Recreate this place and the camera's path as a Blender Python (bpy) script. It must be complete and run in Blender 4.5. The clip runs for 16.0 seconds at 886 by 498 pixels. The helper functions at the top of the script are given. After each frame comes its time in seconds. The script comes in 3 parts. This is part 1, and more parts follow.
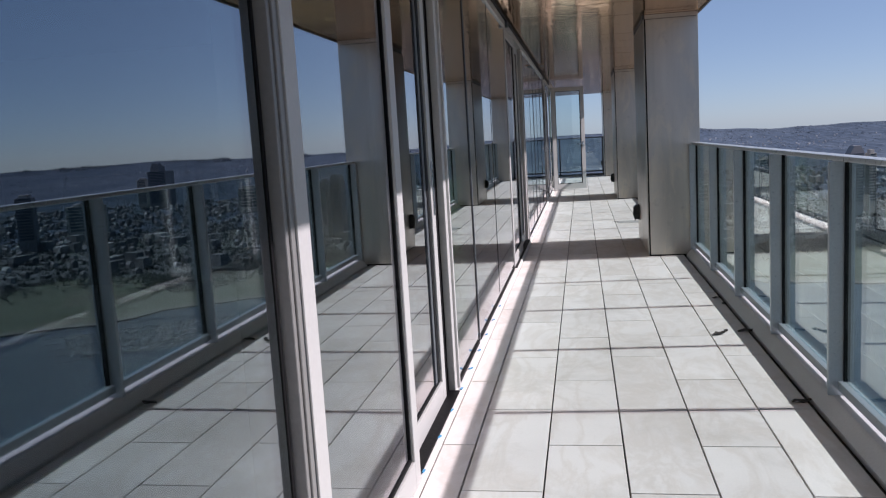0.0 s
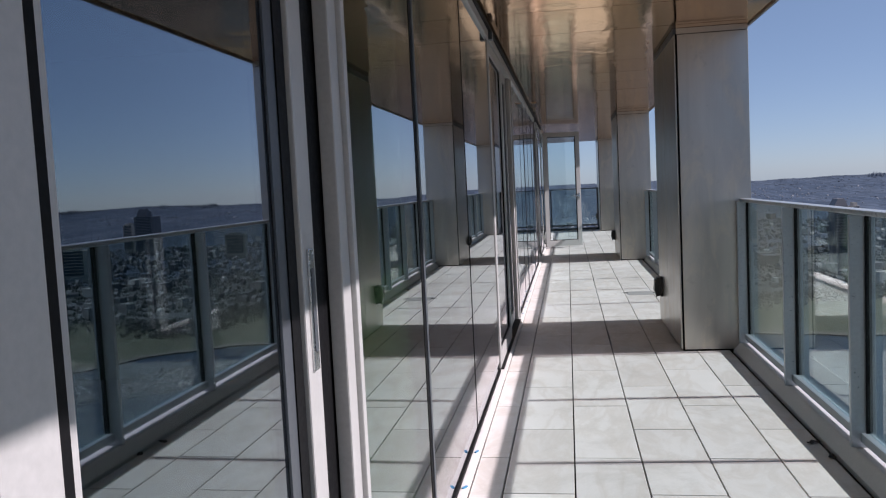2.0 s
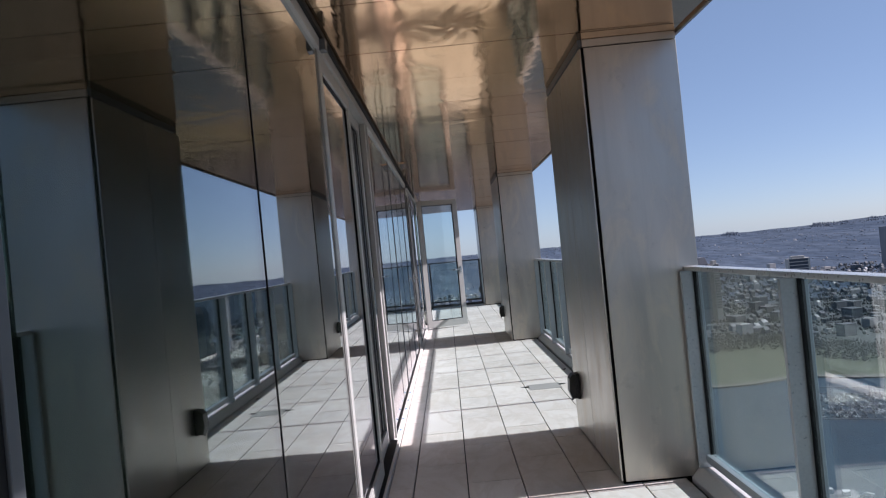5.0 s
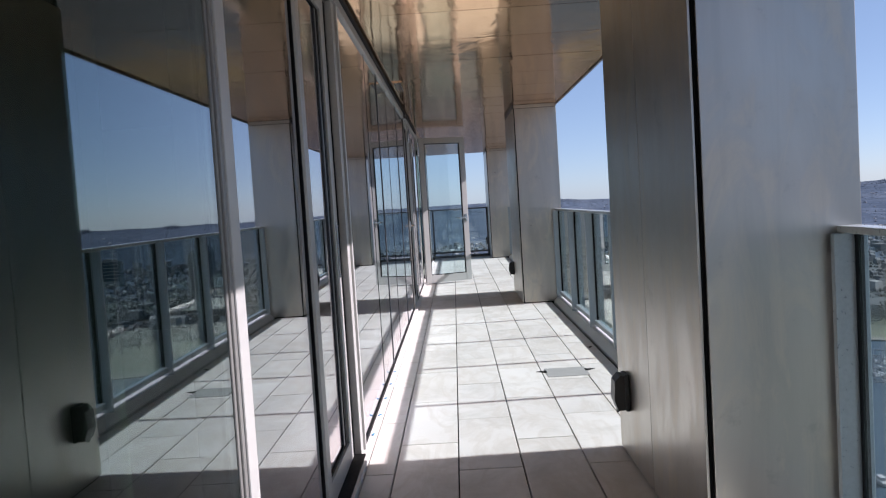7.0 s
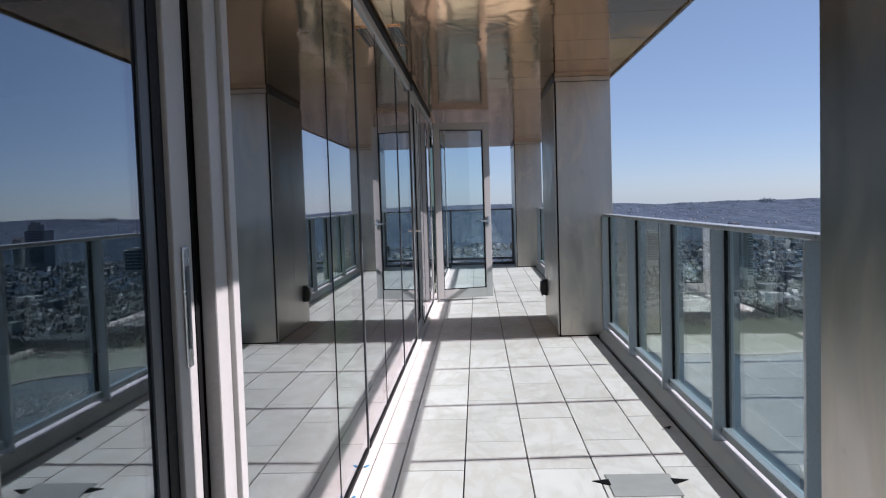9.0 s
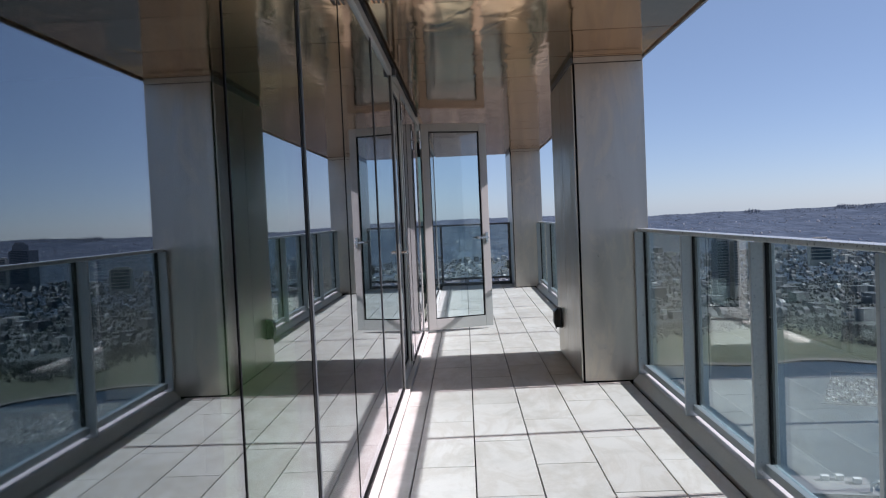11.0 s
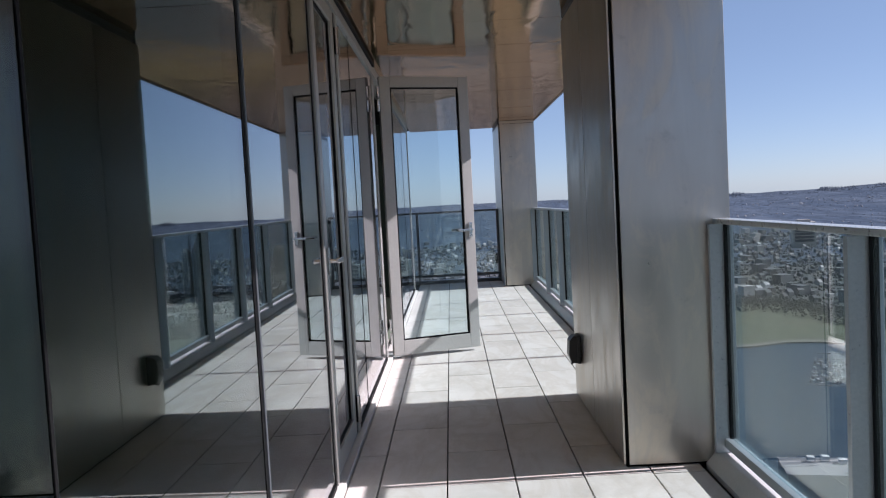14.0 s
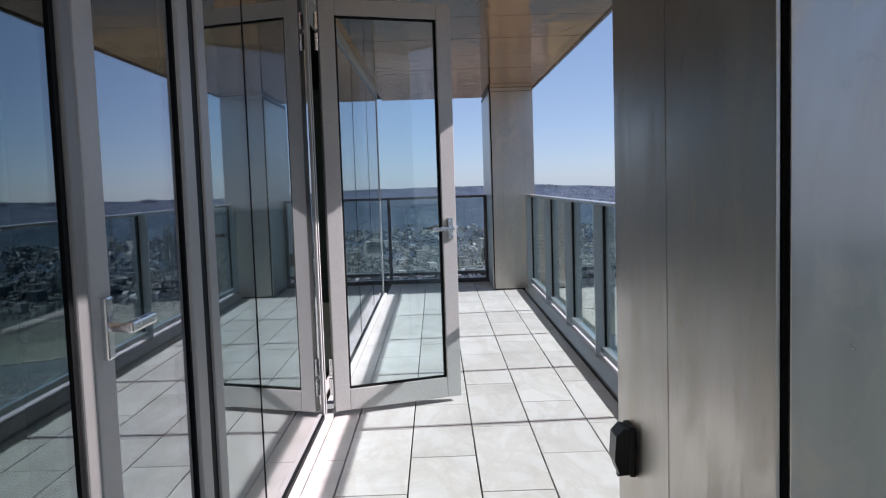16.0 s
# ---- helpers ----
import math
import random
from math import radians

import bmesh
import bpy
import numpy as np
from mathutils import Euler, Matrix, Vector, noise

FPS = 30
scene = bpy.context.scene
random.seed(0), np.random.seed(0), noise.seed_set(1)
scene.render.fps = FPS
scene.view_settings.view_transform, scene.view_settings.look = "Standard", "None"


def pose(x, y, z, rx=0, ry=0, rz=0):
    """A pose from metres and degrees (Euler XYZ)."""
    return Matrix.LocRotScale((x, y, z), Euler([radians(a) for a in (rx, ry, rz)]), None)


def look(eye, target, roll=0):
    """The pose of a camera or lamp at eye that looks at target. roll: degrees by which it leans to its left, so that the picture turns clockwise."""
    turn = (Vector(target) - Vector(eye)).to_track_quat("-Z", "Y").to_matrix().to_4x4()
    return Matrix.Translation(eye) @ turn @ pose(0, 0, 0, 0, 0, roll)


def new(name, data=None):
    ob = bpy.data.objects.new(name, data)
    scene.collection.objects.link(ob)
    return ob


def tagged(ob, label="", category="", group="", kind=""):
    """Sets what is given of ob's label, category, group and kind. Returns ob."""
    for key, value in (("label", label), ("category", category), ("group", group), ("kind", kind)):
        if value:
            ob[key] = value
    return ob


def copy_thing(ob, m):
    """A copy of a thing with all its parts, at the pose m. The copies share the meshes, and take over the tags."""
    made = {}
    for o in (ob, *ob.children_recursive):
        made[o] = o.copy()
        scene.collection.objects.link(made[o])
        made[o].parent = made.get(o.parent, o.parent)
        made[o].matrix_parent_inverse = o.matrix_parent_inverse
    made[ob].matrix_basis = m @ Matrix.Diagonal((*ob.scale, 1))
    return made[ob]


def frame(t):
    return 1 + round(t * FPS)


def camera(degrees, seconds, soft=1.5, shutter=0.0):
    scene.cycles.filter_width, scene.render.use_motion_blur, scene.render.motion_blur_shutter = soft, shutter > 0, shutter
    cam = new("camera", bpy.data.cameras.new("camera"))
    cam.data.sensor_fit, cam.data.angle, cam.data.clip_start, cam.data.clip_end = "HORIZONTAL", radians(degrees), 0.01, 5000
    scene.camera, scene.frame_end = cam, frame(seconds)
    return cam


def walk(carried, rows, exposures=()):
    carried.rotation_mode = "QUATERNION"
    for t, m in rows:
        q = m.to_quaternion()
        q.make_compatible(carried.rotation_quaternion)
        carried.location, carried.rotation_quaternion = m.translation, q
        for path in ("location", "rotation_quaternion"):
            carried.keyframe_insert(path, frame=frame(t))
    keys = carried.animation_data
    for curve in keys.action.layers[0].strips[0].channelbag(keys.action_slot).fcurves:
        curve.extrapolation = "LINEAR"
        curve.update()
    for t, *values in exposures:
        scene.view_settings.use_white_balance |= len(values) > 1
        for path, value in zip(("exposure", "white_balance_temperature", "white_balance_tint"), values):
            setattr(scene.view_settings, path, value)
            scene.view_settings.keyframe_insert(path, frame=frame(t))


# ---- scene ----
cam = camera(58.1, 16.0, soft=1.2)
PATH = [
    (0, (-0.004, 0.081, 1.263), (-0.354, 2.032, 0.993), -3.46),
    (0.5, (-0.035, 0.645, 1.231), (-0.391, 2.594, 0.959), -3.60),
    (1, (-0.076, 1.170, 1.232), (-0.428, 3.119, 0.951), -4.15),
    (1.5, (-0.077, 1.666, 1.267), (-0.457, 3.610, 0.987), -3.75),
    (2, (-0.166, 2.174, 1.279), (-0.480, 4.143, 1.127), -2.83),
    (2.5, (-0.161, 2.623, 1.264), (-0.215, 4.618, 1.131), -2.60),
    (3, (-0.182, 3.097, 1.259), (-0.106, 5.094, 1.181), -2.46),
    (3.5, (-0.223, 3.504, 1.286), (-0.075, 5.498, 1.217), -2.77),
    (4, (-0.240, 3.780, 1.300), (-0.168, 5.778, 1.314), -4.94),
    (4.2, (-0.211, 3.772, 1.298), (-0.206, 5.771, 1.357), -5.84),
    (6.3, (-0.156, 4.962, 1.263), (-0.178, 6.960, 1.165), -5.37),
    (6.5, (-0.149, 5.147, 1.262), (-0.171, 7.145, 1.159), -4.58),
    (7, (-0.128, 5.671, 1.245), (-0.162, 7.667, 1.130), -3.58),
    (7.5, (-0.123, 6.179, 1.243), (-0.155, 8.175, 1.125), -3.41),
    (8, (-0.128, 6.758, 1.246), (-0.174, 8.753, 1.119), -2.89),
    (8.5, (-0.101, 7.283, 1.241), (-0.165, 9.278, 1.112), -2.84),
    (9, (-0.085, 7.847, 1.244), (-0.174, 9.842, 1.129), -1.81),
    (9.5, (-0.153, 8.347, 1.241), (-0.243, 10.341, 1.116), -1.58),
    (10, (-0.164, 8.787, 1.243), (-0.265, 10.781, 1.120), -2.10),
    (10.2, (-0.191, 8.931, 1.247), (-0.283, 10.927, 1.158), -2.01),
    (12.3, (-0.161, 9.926, 1.222), (-0.143, 11.925, 1.144), -4.53),
    (12.5, (-0.160, 10.079, 1.241), (-0.140, 12.077, 1.157), -4.94),
    (13, (-0.134, 10.538, 1.245), (-0.128, 12.536, 1.145), -4.50),
    (13.5, (-0.129, 11.038, 1.237), (-0.145, 13.035, 1.126), -3.86),
    (14, (-0.103, 11.531, 1.233), (-0.127, 13.528, 1.117), -3.06),
    (14.5, (-0.075, 12.016, 1.268), (-0.099, 14.012, 1.154), -1.65),
    (15, (-0.069, 12.531, 1.272), (-0.082, 14.527, 1.143), -2.16),
    (15.5, (-0.039, 13.032, 1.280), (-0.037, 15.026, 1.130), -1.91),
    (16, (-0.027, 13.562, 1.251), (-0.012, 15.555, 1.089), -1.88),
]
EXPOSURES = [(t, e, 6200, 25) for t, e in ((0, 0.64), (1.5, 0.55), (2.5, 0.64), (3.5, 0.72), (5.5, 0.87), (6.5, 0.97), (7.2, 1.02), (8, 0.83), (9, 0.85), (10, 0.86), (12.5, 0.74), (13.5, 0.77), (14, 0.88), (14.7, 1.12), (15.2, 1.14), (15.5, 1.06), (16, 0.96))]
walk(cam, [(t, look(eye, target, roll)) for t, eye, target, roll in PATH], exposures=EXPOSURES)

# ---- light ----
SUN_EL, SUN_AZ = 34.7, 87.5          # degrees; azimuth clockwise from +y
world = bpy.data.worlds.new("sky")
scene.world = world
world.use_nodes = True
wn = world.node_tree.nodes
sky = wn.new("ShaderNodeTexSky")
sky.sky_type = 'NISHITA'
sky.sun_disc = False
sky.sun_elevation = radians(SUN_EL)
sky.sun_rotation = radians(SUN_AZ)
sky.altitude = 100
sky.air_density, sky.dust_density, sky.ozone_density = 0.58, 0.3, 1.25
wn["Background"].inputs["Strength"].default_value = 0.062
tint = wn.new("ShaderNodeMix")
tint.data_type, tint.blend_type = 'RGBA', 'MULTIPLY'
tint.inputs[0].default_value = 1.0
tint.inputs[7].default_value = (0.985, 1.0, 0.99, 1)
veil = wn.new("ShaderNodeMix")                # thin even haze over the whole sky
veil.data_type = 'RGBA'
veil.inputs[0].default_value = 0.36
veil.inputs[7].default_value = (3.0, 4.6, 6.2, 1)
world.node_tree.links.new(sky.outputs[0], veil.inputs[6])
world.node_tree.links.new(veil.outputs[2], tint.inputs[6])
world.node_tree.links.new(tint.outputs[2], wn["Background"].inputs["Color"])
sun_data = bpy.data.lights.new("sun", 'SUN')
sun_data.energy, sun_data.angle, sun_data.color = 5.0, radians(0.5), (1.0, 0.95, 0.89)
sun = new("sun", sun_data)
_e, _a = radians(SUN_EL), radians(SUN_AZ)
sun.matrix_world = look((60 * math.sin(_a) * math.cos(_e), 60 * math.cos(_a) * math.cos(_e), 60 * math.sin(_e)), (0, 0, 0))


# ---- materials ----
def mat(name):
    m = bpy.data.materials.new(name)
    m.use_nodes = True
    nt = m.node_tree
    return m, nt, nt.nodes["Principled BSDF"]


def nd(nt, kind, **kw):
    n = nt.nodes.new("ShaderNode" + kind)
    for k, v in kw.items():
        n.inputs[k].default_value = v
    return n


def coords(nt, scale=(1, 1, 1)):
    mp = nt.nodes.new("ShaderNodeMapping")
    mp.inputs["Scale"].default_value = scale
    geo = nt.nodes.new("ShaderNodeNewGeometry")
    nt.links.new(geo.outputs["Position"], mp.inputs["Vector"])
    return mp.outputs[0]


def ramp(nt, fac, stops):
    r = nt.nodes.new("ShaderNodeValToRGB")
    els = r.color_ramp.elements
    while len(els) < len(stops):
        els.new(0.5)
    for e, (p, c) in zip(els, stops):
        e.position, e.color = p, (*c, 1) if len(c) == 3 else c
    nt.links.new(fac, r.inputs[0])
    return r.outputs[0]


def grey(v):
    return (v, v, v)


def mixc(nt, fac, a, b, mode='MIX'):
    n = nt.nodes.new("ShaderNodeMix")
    n.data_type, n.blend_type = 'RGBA', mode
    for sock, v in ((n.inputs[0], fac), (n.inputs[6], a), (n.inputs[7], b)):
        if isinstance(v, bpy.types.NodeSocket):
            nt.links.new(v, sock)
        elif isinstance(v, (int, float)):
            sock.default_value = v
        else:
            sock.default_value = (*v, 1)
    return n.outputs[2]


def bump(nt, bsdf, height, strength, dist=0.01):
    b = nd(nt, "Bump", Strength=strength, Distance=dist)
    nt.links.new(height, b.inputs["Height"])
    nt.links.new(b.outputs[0], bsdf.inputs["Normal"])


def noise_tex(nt, vec, scale, detail=4.0, rough=0.55, distort=0.0):
    n = nd(nt, "TexNoise", Scale=scale, Detail=detail, Roughness=rough, Distortion=distort)
    nt.links.new(vec, n.inputs["Vector"])
    return n.outputs[0]


def painted(name, base, rough=0.4, metal=0.0, vary=0.12, scale=(3, 3, 3), spec=0.5):
    """Painted or plain surface with faint grime at two scales."""
    m, nt, b = mat(name)
    v = coords(nt, scale)
    big = noise_tex(nt, v, 0.9, 3)
    fine = noise_tex(nt, v, 26, 5)
    c1 = mixc(nt, big, tuple(c * (1 - vary) for c in base), tuple(min(1, c * (1 + vary)) for c in base))
    c2 = mixc(nt, 0.25, c1, ramp(nt, fine, [(0.3, grey(0.55)), (0.7, grey(1.0))]), 'MULTIPLY')
    nt.links.new(c2, b.inputs["Base Color"])
    nt.links.new(ramp(nt, fine, [(0.2, grey(max(0.03, rough - 0.08))), (0.8, grey(min(1, rough + 0.1)))]), b.inputs["Roughness"])
    b.inputs["Metallic"].default_value = metal
    b.inputs["Specular IOR Level"].default_value = spec
    return m


def brushed(name, base, rough, along=2):
    """Brushed sheet metal: streaks along one axis, cloudy handling marks."""
    m, nt, b = mat(name)
    s = [90.0, 90.0, 90.0]
    s[along] = 0.6
    streak = noise_tex(nt, coords(nt, s), 1.0, 3)
    s2 = [5.0, 5.0, 5.0]
    s2[along] = 0.7
    cloud = noise_tex(nt, coords(nt, s2), 1.0, 4, 0.6, 0.6)
    spots = noise_tex(nt, coords(nt, (1, 1, 1)), 9.0, 5, 0.65)
    c = mixc(nt, ramp(nt, cloud, [(0.3, grey(0)), (0.75, grey(1))]), tuple(x * 0.82 for x in base), base)
    c = mixc(nt, ramp(nt, spots, [(0.62, grey(0)), (0.72, grey(0.35))]), c, tuple(x * 0.6 for x in base))
    nt.links.new(c, b.inputs["Base Color"])
    b.inputs["Metallic"].default_value = 1.0
    r = mixc(nt, 0.5, ramp(nt, cloud, [(0.25, grey(rough - 0.09)), (0.8, grey(rough + 0.09))]),
             ramp(nt, spots, [(0.3, grey(rough - 0.05)), (0.7, grey(rough + 0.08))]))
    bloom = noise_tex(nt, coords(nt, (5.5, 5.5, 1.9)), 1.0, 6, 0.66, 1.4)
    r = mixc(nt, ramp(nt, bloom, [(0.46, grey(0)), (0.60, grey(0.75))]), r, grey(rough + 0.16))
    drips = noise_tex(nt, coords(nt, (16, 16, 0.9)), 1.0, 5, 0.6, 0.7)
    # pale blotches on the sheet, tinted warm for light reflected off ceiling and floor
    c = mixc(nt, ramp(nt, bloom, [(0.50, grey(0)), (0.62, grey(0.4))]), c, (base[0] * 1.22, base[1] * 1.15, base[2] * 1.02))
    c = mixc(nt, ramp(nt, drips, [(0.58, grey(0)), (0.72, grey(0.22))]), c, tuple(x * 0.68 for x in base))
    nt.links.new(c, b.inputs["Base Color"])
    nt.links.new(r, b.inputs["Roughness"])
    bump(nt, b, streak, 0.05, 0.002)
    return m


def glass(name, tint, refl, base_refl, ior=5.0, rough=0.0, steep=(1, 1, 1)):
    """A sheet of glass: what passes is tinted, what is mirrored grows towards a grazing view."""
    m, nt, b = mat(name)
    nt.nodes.remove(b)
    tr = nd(nt, "BsdfTransparent", Color=(*tint, 1))
    gl = nd(nt, "BsdfGlossy", Roughness=rough)
    lw = nd(nt, "LayerWeight", Blend=0.5)
    sheen = ramp(nt, lw.outputs["Facing"], [(0.35, tuple(a * q for a, q in zip(refl, steep))), (0.8, refl)])
    nt.links.new(sheen, gl.inputs["Color"])
    pw = nt.nodes.new("ShaderNodeMath")
    pw.operation = 'POWER'
    pw.inputs[1].default_value = ior
    nt.links.new(lw.outputs["Facing"], pw.inputs[0])
    mr = nd(nt, "MapRange")
    mr.inputs["To Min"].default_value = base_refl
    nt.links.new(pw.outputs[0], mr.inputs["Value"])
    mx = nt.nodes.new("ShaderNodeMixShader")
    nt.links.new(mr.outputs[0], mx.inputs[0])
    nt.links.new(tr.outputs[0], mx.inputs[1])
    nt.links.new(gl.outputs[0], mx.inputs[2])
    nt.links.new(mx.outputs[0], nt.nodes["Material Output"].inputs["Surface"])
    return m


def tile_material():
    m, nt, b = mat("porcelain_tile")
    info = nt.nodes.new("ShaderNodeObjectInfo")
    tc = nt.nodes.new("ShaderNodeNewGeometry")
    add = nt.nodes.new("ShaderNodeVectorMath")
    add.operation = 'ADD'
    mul = nt.nodes.new("ShaderNodeMath")
    mul.operation = 'MULTIPLY'
    mul.inputs[1].default_value = 37.0
    nt.links.new(info.outputs["Random"], mul.inputs[0])
    nt.links.new(tc.outputs["Position"], add.inputs[0])
    nt.links.new(mul.outputs[0], add.inputs[1])
    vec = add.outputs[0]
    squash = nt.nodes.new("ShaderNodeMapping")
    squash.inputs["Scale"].default_value = (1.6, 0.6, 1.0)
    nt.links.new(vec, squash.inputs["Vector"])
    veins = noise_tex(nt, squash.outputs[0], 2.4, 7, 0.6, 0.9)
    cloud = noise_tex(nt, vec, 1.1, 3, 0.5, 0.4)
    grain = noise_tex(nt, vec, 140, 3)
    world_dirt = noise_tex(nt, coords(nt), 1.7, 6, 0.7, 0.5)
    c = ramp(nt, cloud, [(0.25, (0.58, 0.545, 0.515)), (0.75, (0.69, 0.66, 0.63))])
    c = mixc(nt, ramp(nt, veins, [(0.42, grey(0)), (0.5, grey(0.38)), (0.58, grey(0))]), c, (0.48, 0.42, 0.36))
    c = mixc(nt, ramp(nt, world_dirt, [(0.50, grey(0)), (0.70, grey(0.6))]), c, (0.42, 0.39, 0.35))
    tone = ramp(nt, info.outputs["Random"], [(0.0, grey(0.9)), (1.0, grey(1.0))])
    c = mixc(nt, 1.0, c, tone, 'MULTIPLY')
    c = mixc(nt, 0.2, c, ramp(nt, grain, [(0.3, grey(0.75)), (0.7, grey(1))]), 'MULTIPLY')
    nt.links.new(c, b.inputs["Base Color"])
    b.inputs["Roughness"].default_value = 0.62
    bump(nt, b, grain, 0.12, 0.001)
    return m


def soffit_material():
    """Bronze-coloured metal sheet, glossy and slightly wavy."""
    m, nt, b = mat("bronze_soffit")
    geo = nt.nodes.new("ShaderNodeNewGeometry")
    tone = ramp(nt, geo.outputs["Random Per Island"], [(0.0, (0.92, 0.64, 0.42)), (1.0, (0.99, 0.74, 0.51))])
    cloud = noise_tex(nt, coords(nt, (2.2, 0.8, 1)), 1.5, 4, 0.6)
    c = mixc(nt, ramp(nt, cloud, [(0.3, grey(0.0)), (0.8, grey(0.5))]), tone, (0.84, 0.56, 0.36))
    nt.links.new(c, b.inputs["Base Color"])
    b.inputs["Metallic"].default_value = 1.0
    b.inputs["Specular Tint"].default_value = (1.0, 0.84, 0.70, 1)
    nt.links.new(ramp(nt, cloud, [(0.3, grey(0.07)), (0.8, grey(0.13))]), b.inputs["Roughness"])
    wave = noise_tex(nt, coords(nt, (2.5, 1.3, 1)), 2.3, 2.5, 0.45, 0.8)
    bump(nt, b, wave, 0.12, 0.02)
    return m


TILE = tile_material()
SOFFIT = soffit_material()
GROUT = painted("dark_joint", (0.05, 0.048, 0.045), 0.9)
STEEL = brushed("brushed_steel", (0.55, 0.52, 0.475), 0.32)
RAIL = painted("grey_rail_paint", (0.36, 0.41, 0.44), 0.32, 0.35, 0.08)
RAIL_DARK = painted("dark_rail_paint", (0.07, 0.08, 0.09), 0.4, 0.2)
CAP = painted("light_rail_cap", (0.50, 0.54, 0.55), 0.3, 0.5, 0.08)
CURB = painted("curb_metal", (0.56, 0.57, 0.57), 0.42, 0.1)
WHITE = painted("pale_window_frame", (0.43, 0.43, 0.415), 0.42, 0.18, 0.06)
FRAME_GREY = painted("grey_window_frame", (0.20, 0.198, 0.19), 0.42, 0.3, 0.08)
SILL = painted("white_sill", (0.66, 0.645, 0.62), 0.5, 0.0, 0.1)
BLACK = painted("black_gasket", (0.004, 0.004, 0.0045), 0.6, spec=0.15)
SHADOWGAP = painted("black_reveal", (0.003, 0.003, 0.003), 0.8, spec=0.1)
PLASTIC = painted("black_plastic", (0.014, 0.014, 0.015), 0.38)
CHROME = painted("satin_chrome", (0.7, 0.7, 0.7), 0.22, 1.0, 0.04)
BLUE = painted("blue_plastic", (0.03, 0.22, 0.42), 0.4)
SPANDREL = painted("pale_spandrel", (0.30, 0.325, 0.265), 0.7, 0, 0.08)
SLATE = painted("grey_slate", (0.30, 0.295, 0.285), 0.75, 0, 0.2, (8, 8, 8))
LEAF = painted("dead_leaf", (0.03, 0.024, 0.02), 0.8)
# dark base colours stand for the dimness of the rooms behind the glass
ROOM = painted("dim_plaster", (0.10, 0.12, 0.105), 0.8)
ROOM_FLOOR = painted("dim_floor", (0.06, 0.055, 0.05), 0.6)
SHORE = painted("shore_stone", (0.13, 0.125, 0.11), 0.9, 0, 0.3, (0.05, 0.05, 0.05))
CONCRETE = painted("concrete", (0.36, 0.35, 0.33), 0.85, 0, 0.15)
FACADE_GLASS = glass("tinted_facade_glass", (0.60, 0.67, 0.60), (0.89, 0.895, 0.93), 0.15, 3.2, 0.0, (0.62, 0.82, 0.87))
MIRROR_GLASS = glass("bright_facade_glass", (0.60, 0.67, 0.60), (0.92, 0.91, 0.95), 0.225, 3.0, 0.0, (0.74, 0.86, 0.96))
BACKED_GLASS = glass("backed_facade_glass", (0.52, 0.62, 0.53), (0.89, 0.90, 0.93), 0.065, 2.7, 0.0, (0.45, 0.58, 0.64))
DOOR_GLASS = glass("door_glass", (0.86, 0.92, 0.93), (0.95, 0.97, 1.0), 0.06)
RAIL_GLASS = glass("rail_glass", (0.86, 0.935, 0.925), (0.93, 0.99, 0.98), 0.06, 3.8)


# ---- mesh helpers ----
def box(bm, x0, x1, y0, y1, z0, z1, bevel=0.0):
    r = bmesh.ops.create_cube(bm, size=1.0)
    for v in r["verts"]:
        v.co = Vector((x0 + (v.co.x + 0.5) * (x1 - x0), y0 + (v.co.y + 0.5) * (y1 - y0), z0 + (v.co.z + 0.5) * (z1 - z0)))
    if bevel > 0:
        es = list({e for v in r["verts"] for e in v.link_edges})
        bmesh.ops.bevel(bm, geom=es, offset=bevel, segments=2, affect='EDGES', profile=0.6)


def prism(bm, pts, y0, y1, axis="y"):
    """A profile of (a, b) points drawn out along an axis."""
    def at(a, b, c):
        return {"y": (a, c, b), "z": (a, b, c), "x": (c, a, b)}[axis]
    lo = [bm.verts.new(at(a, b, y0)) for a, b in pts]
    hi = [bm.verts.new(at(a, b, y1)) for a, b in pts]
    n = len(pts)
    bm.faces.new(lo)
    bm.faces.new(hi[::-1])
    for i in range(n):
        bm.faces.new((lo[i], hi[i], hi[(i + 1) % n], lo[(i + 1) % n]))
    bmesh.ops.recalc_face_normals(bm, faces=bm.faces[:])


def tube(bm, a, b, r0, r1=None, seg=12):
    a, b = Vector(a), Vector(b)
    m = Matrix.Translation((a + b) / 2) @ (b - a).to_track_quat('Z', 'Y').to_matrix().to_4x4()
    bmesh.ops.create_cone(bm, cap_ends=True, segments=seg, radius1=r0, radius2=r0 if r1 is None else r1, depth=(b - a).length, matrix=m)


def part(name, bm, material, parent=None, label=""):
    me = bpy.data.meshes.new(name)
    bm.to_mesh(me)
    bm.free()
    me.materials.append(material)
    ob = new(name, me)
    if parent is not None:
        ob.parent = parent
    return tagged(ob, label)


def boxes(name, material, parent, *specs, bevel=0.0, label=""):
    bm = bmesh.new()
    for s in specs:
        box(bm, *s, bevel=bevel)
    return part(name, bm, material, parent, label)


def thing(name, label, category, place=(0, 0, 0), group="", kind=""):
    ob = new(name)
    ob.location = place
    return tagged(ob, label, category, group, kind)


# ---- plan, in metres ----
WALL_X = -0.66            # outer face of the glazing
RAIL_X = 1.08             # line of the guard rail
CEIL_Z = 2.33
PILLARS = (8.15, 15.06, 22.80)
PILLAR_LEN = 1.38
Y0, Y1 = -4.0, 23.7

# slab under the tiles and setting
fl = tagged(boxes("floor", GROUT, None, (-1.0, 1.25, Y0, Y1 + 0.15, -0.30, -0.022)),
            "balcony floor of long pale stone-look tiles with dark joints", "floor", kind="structure")
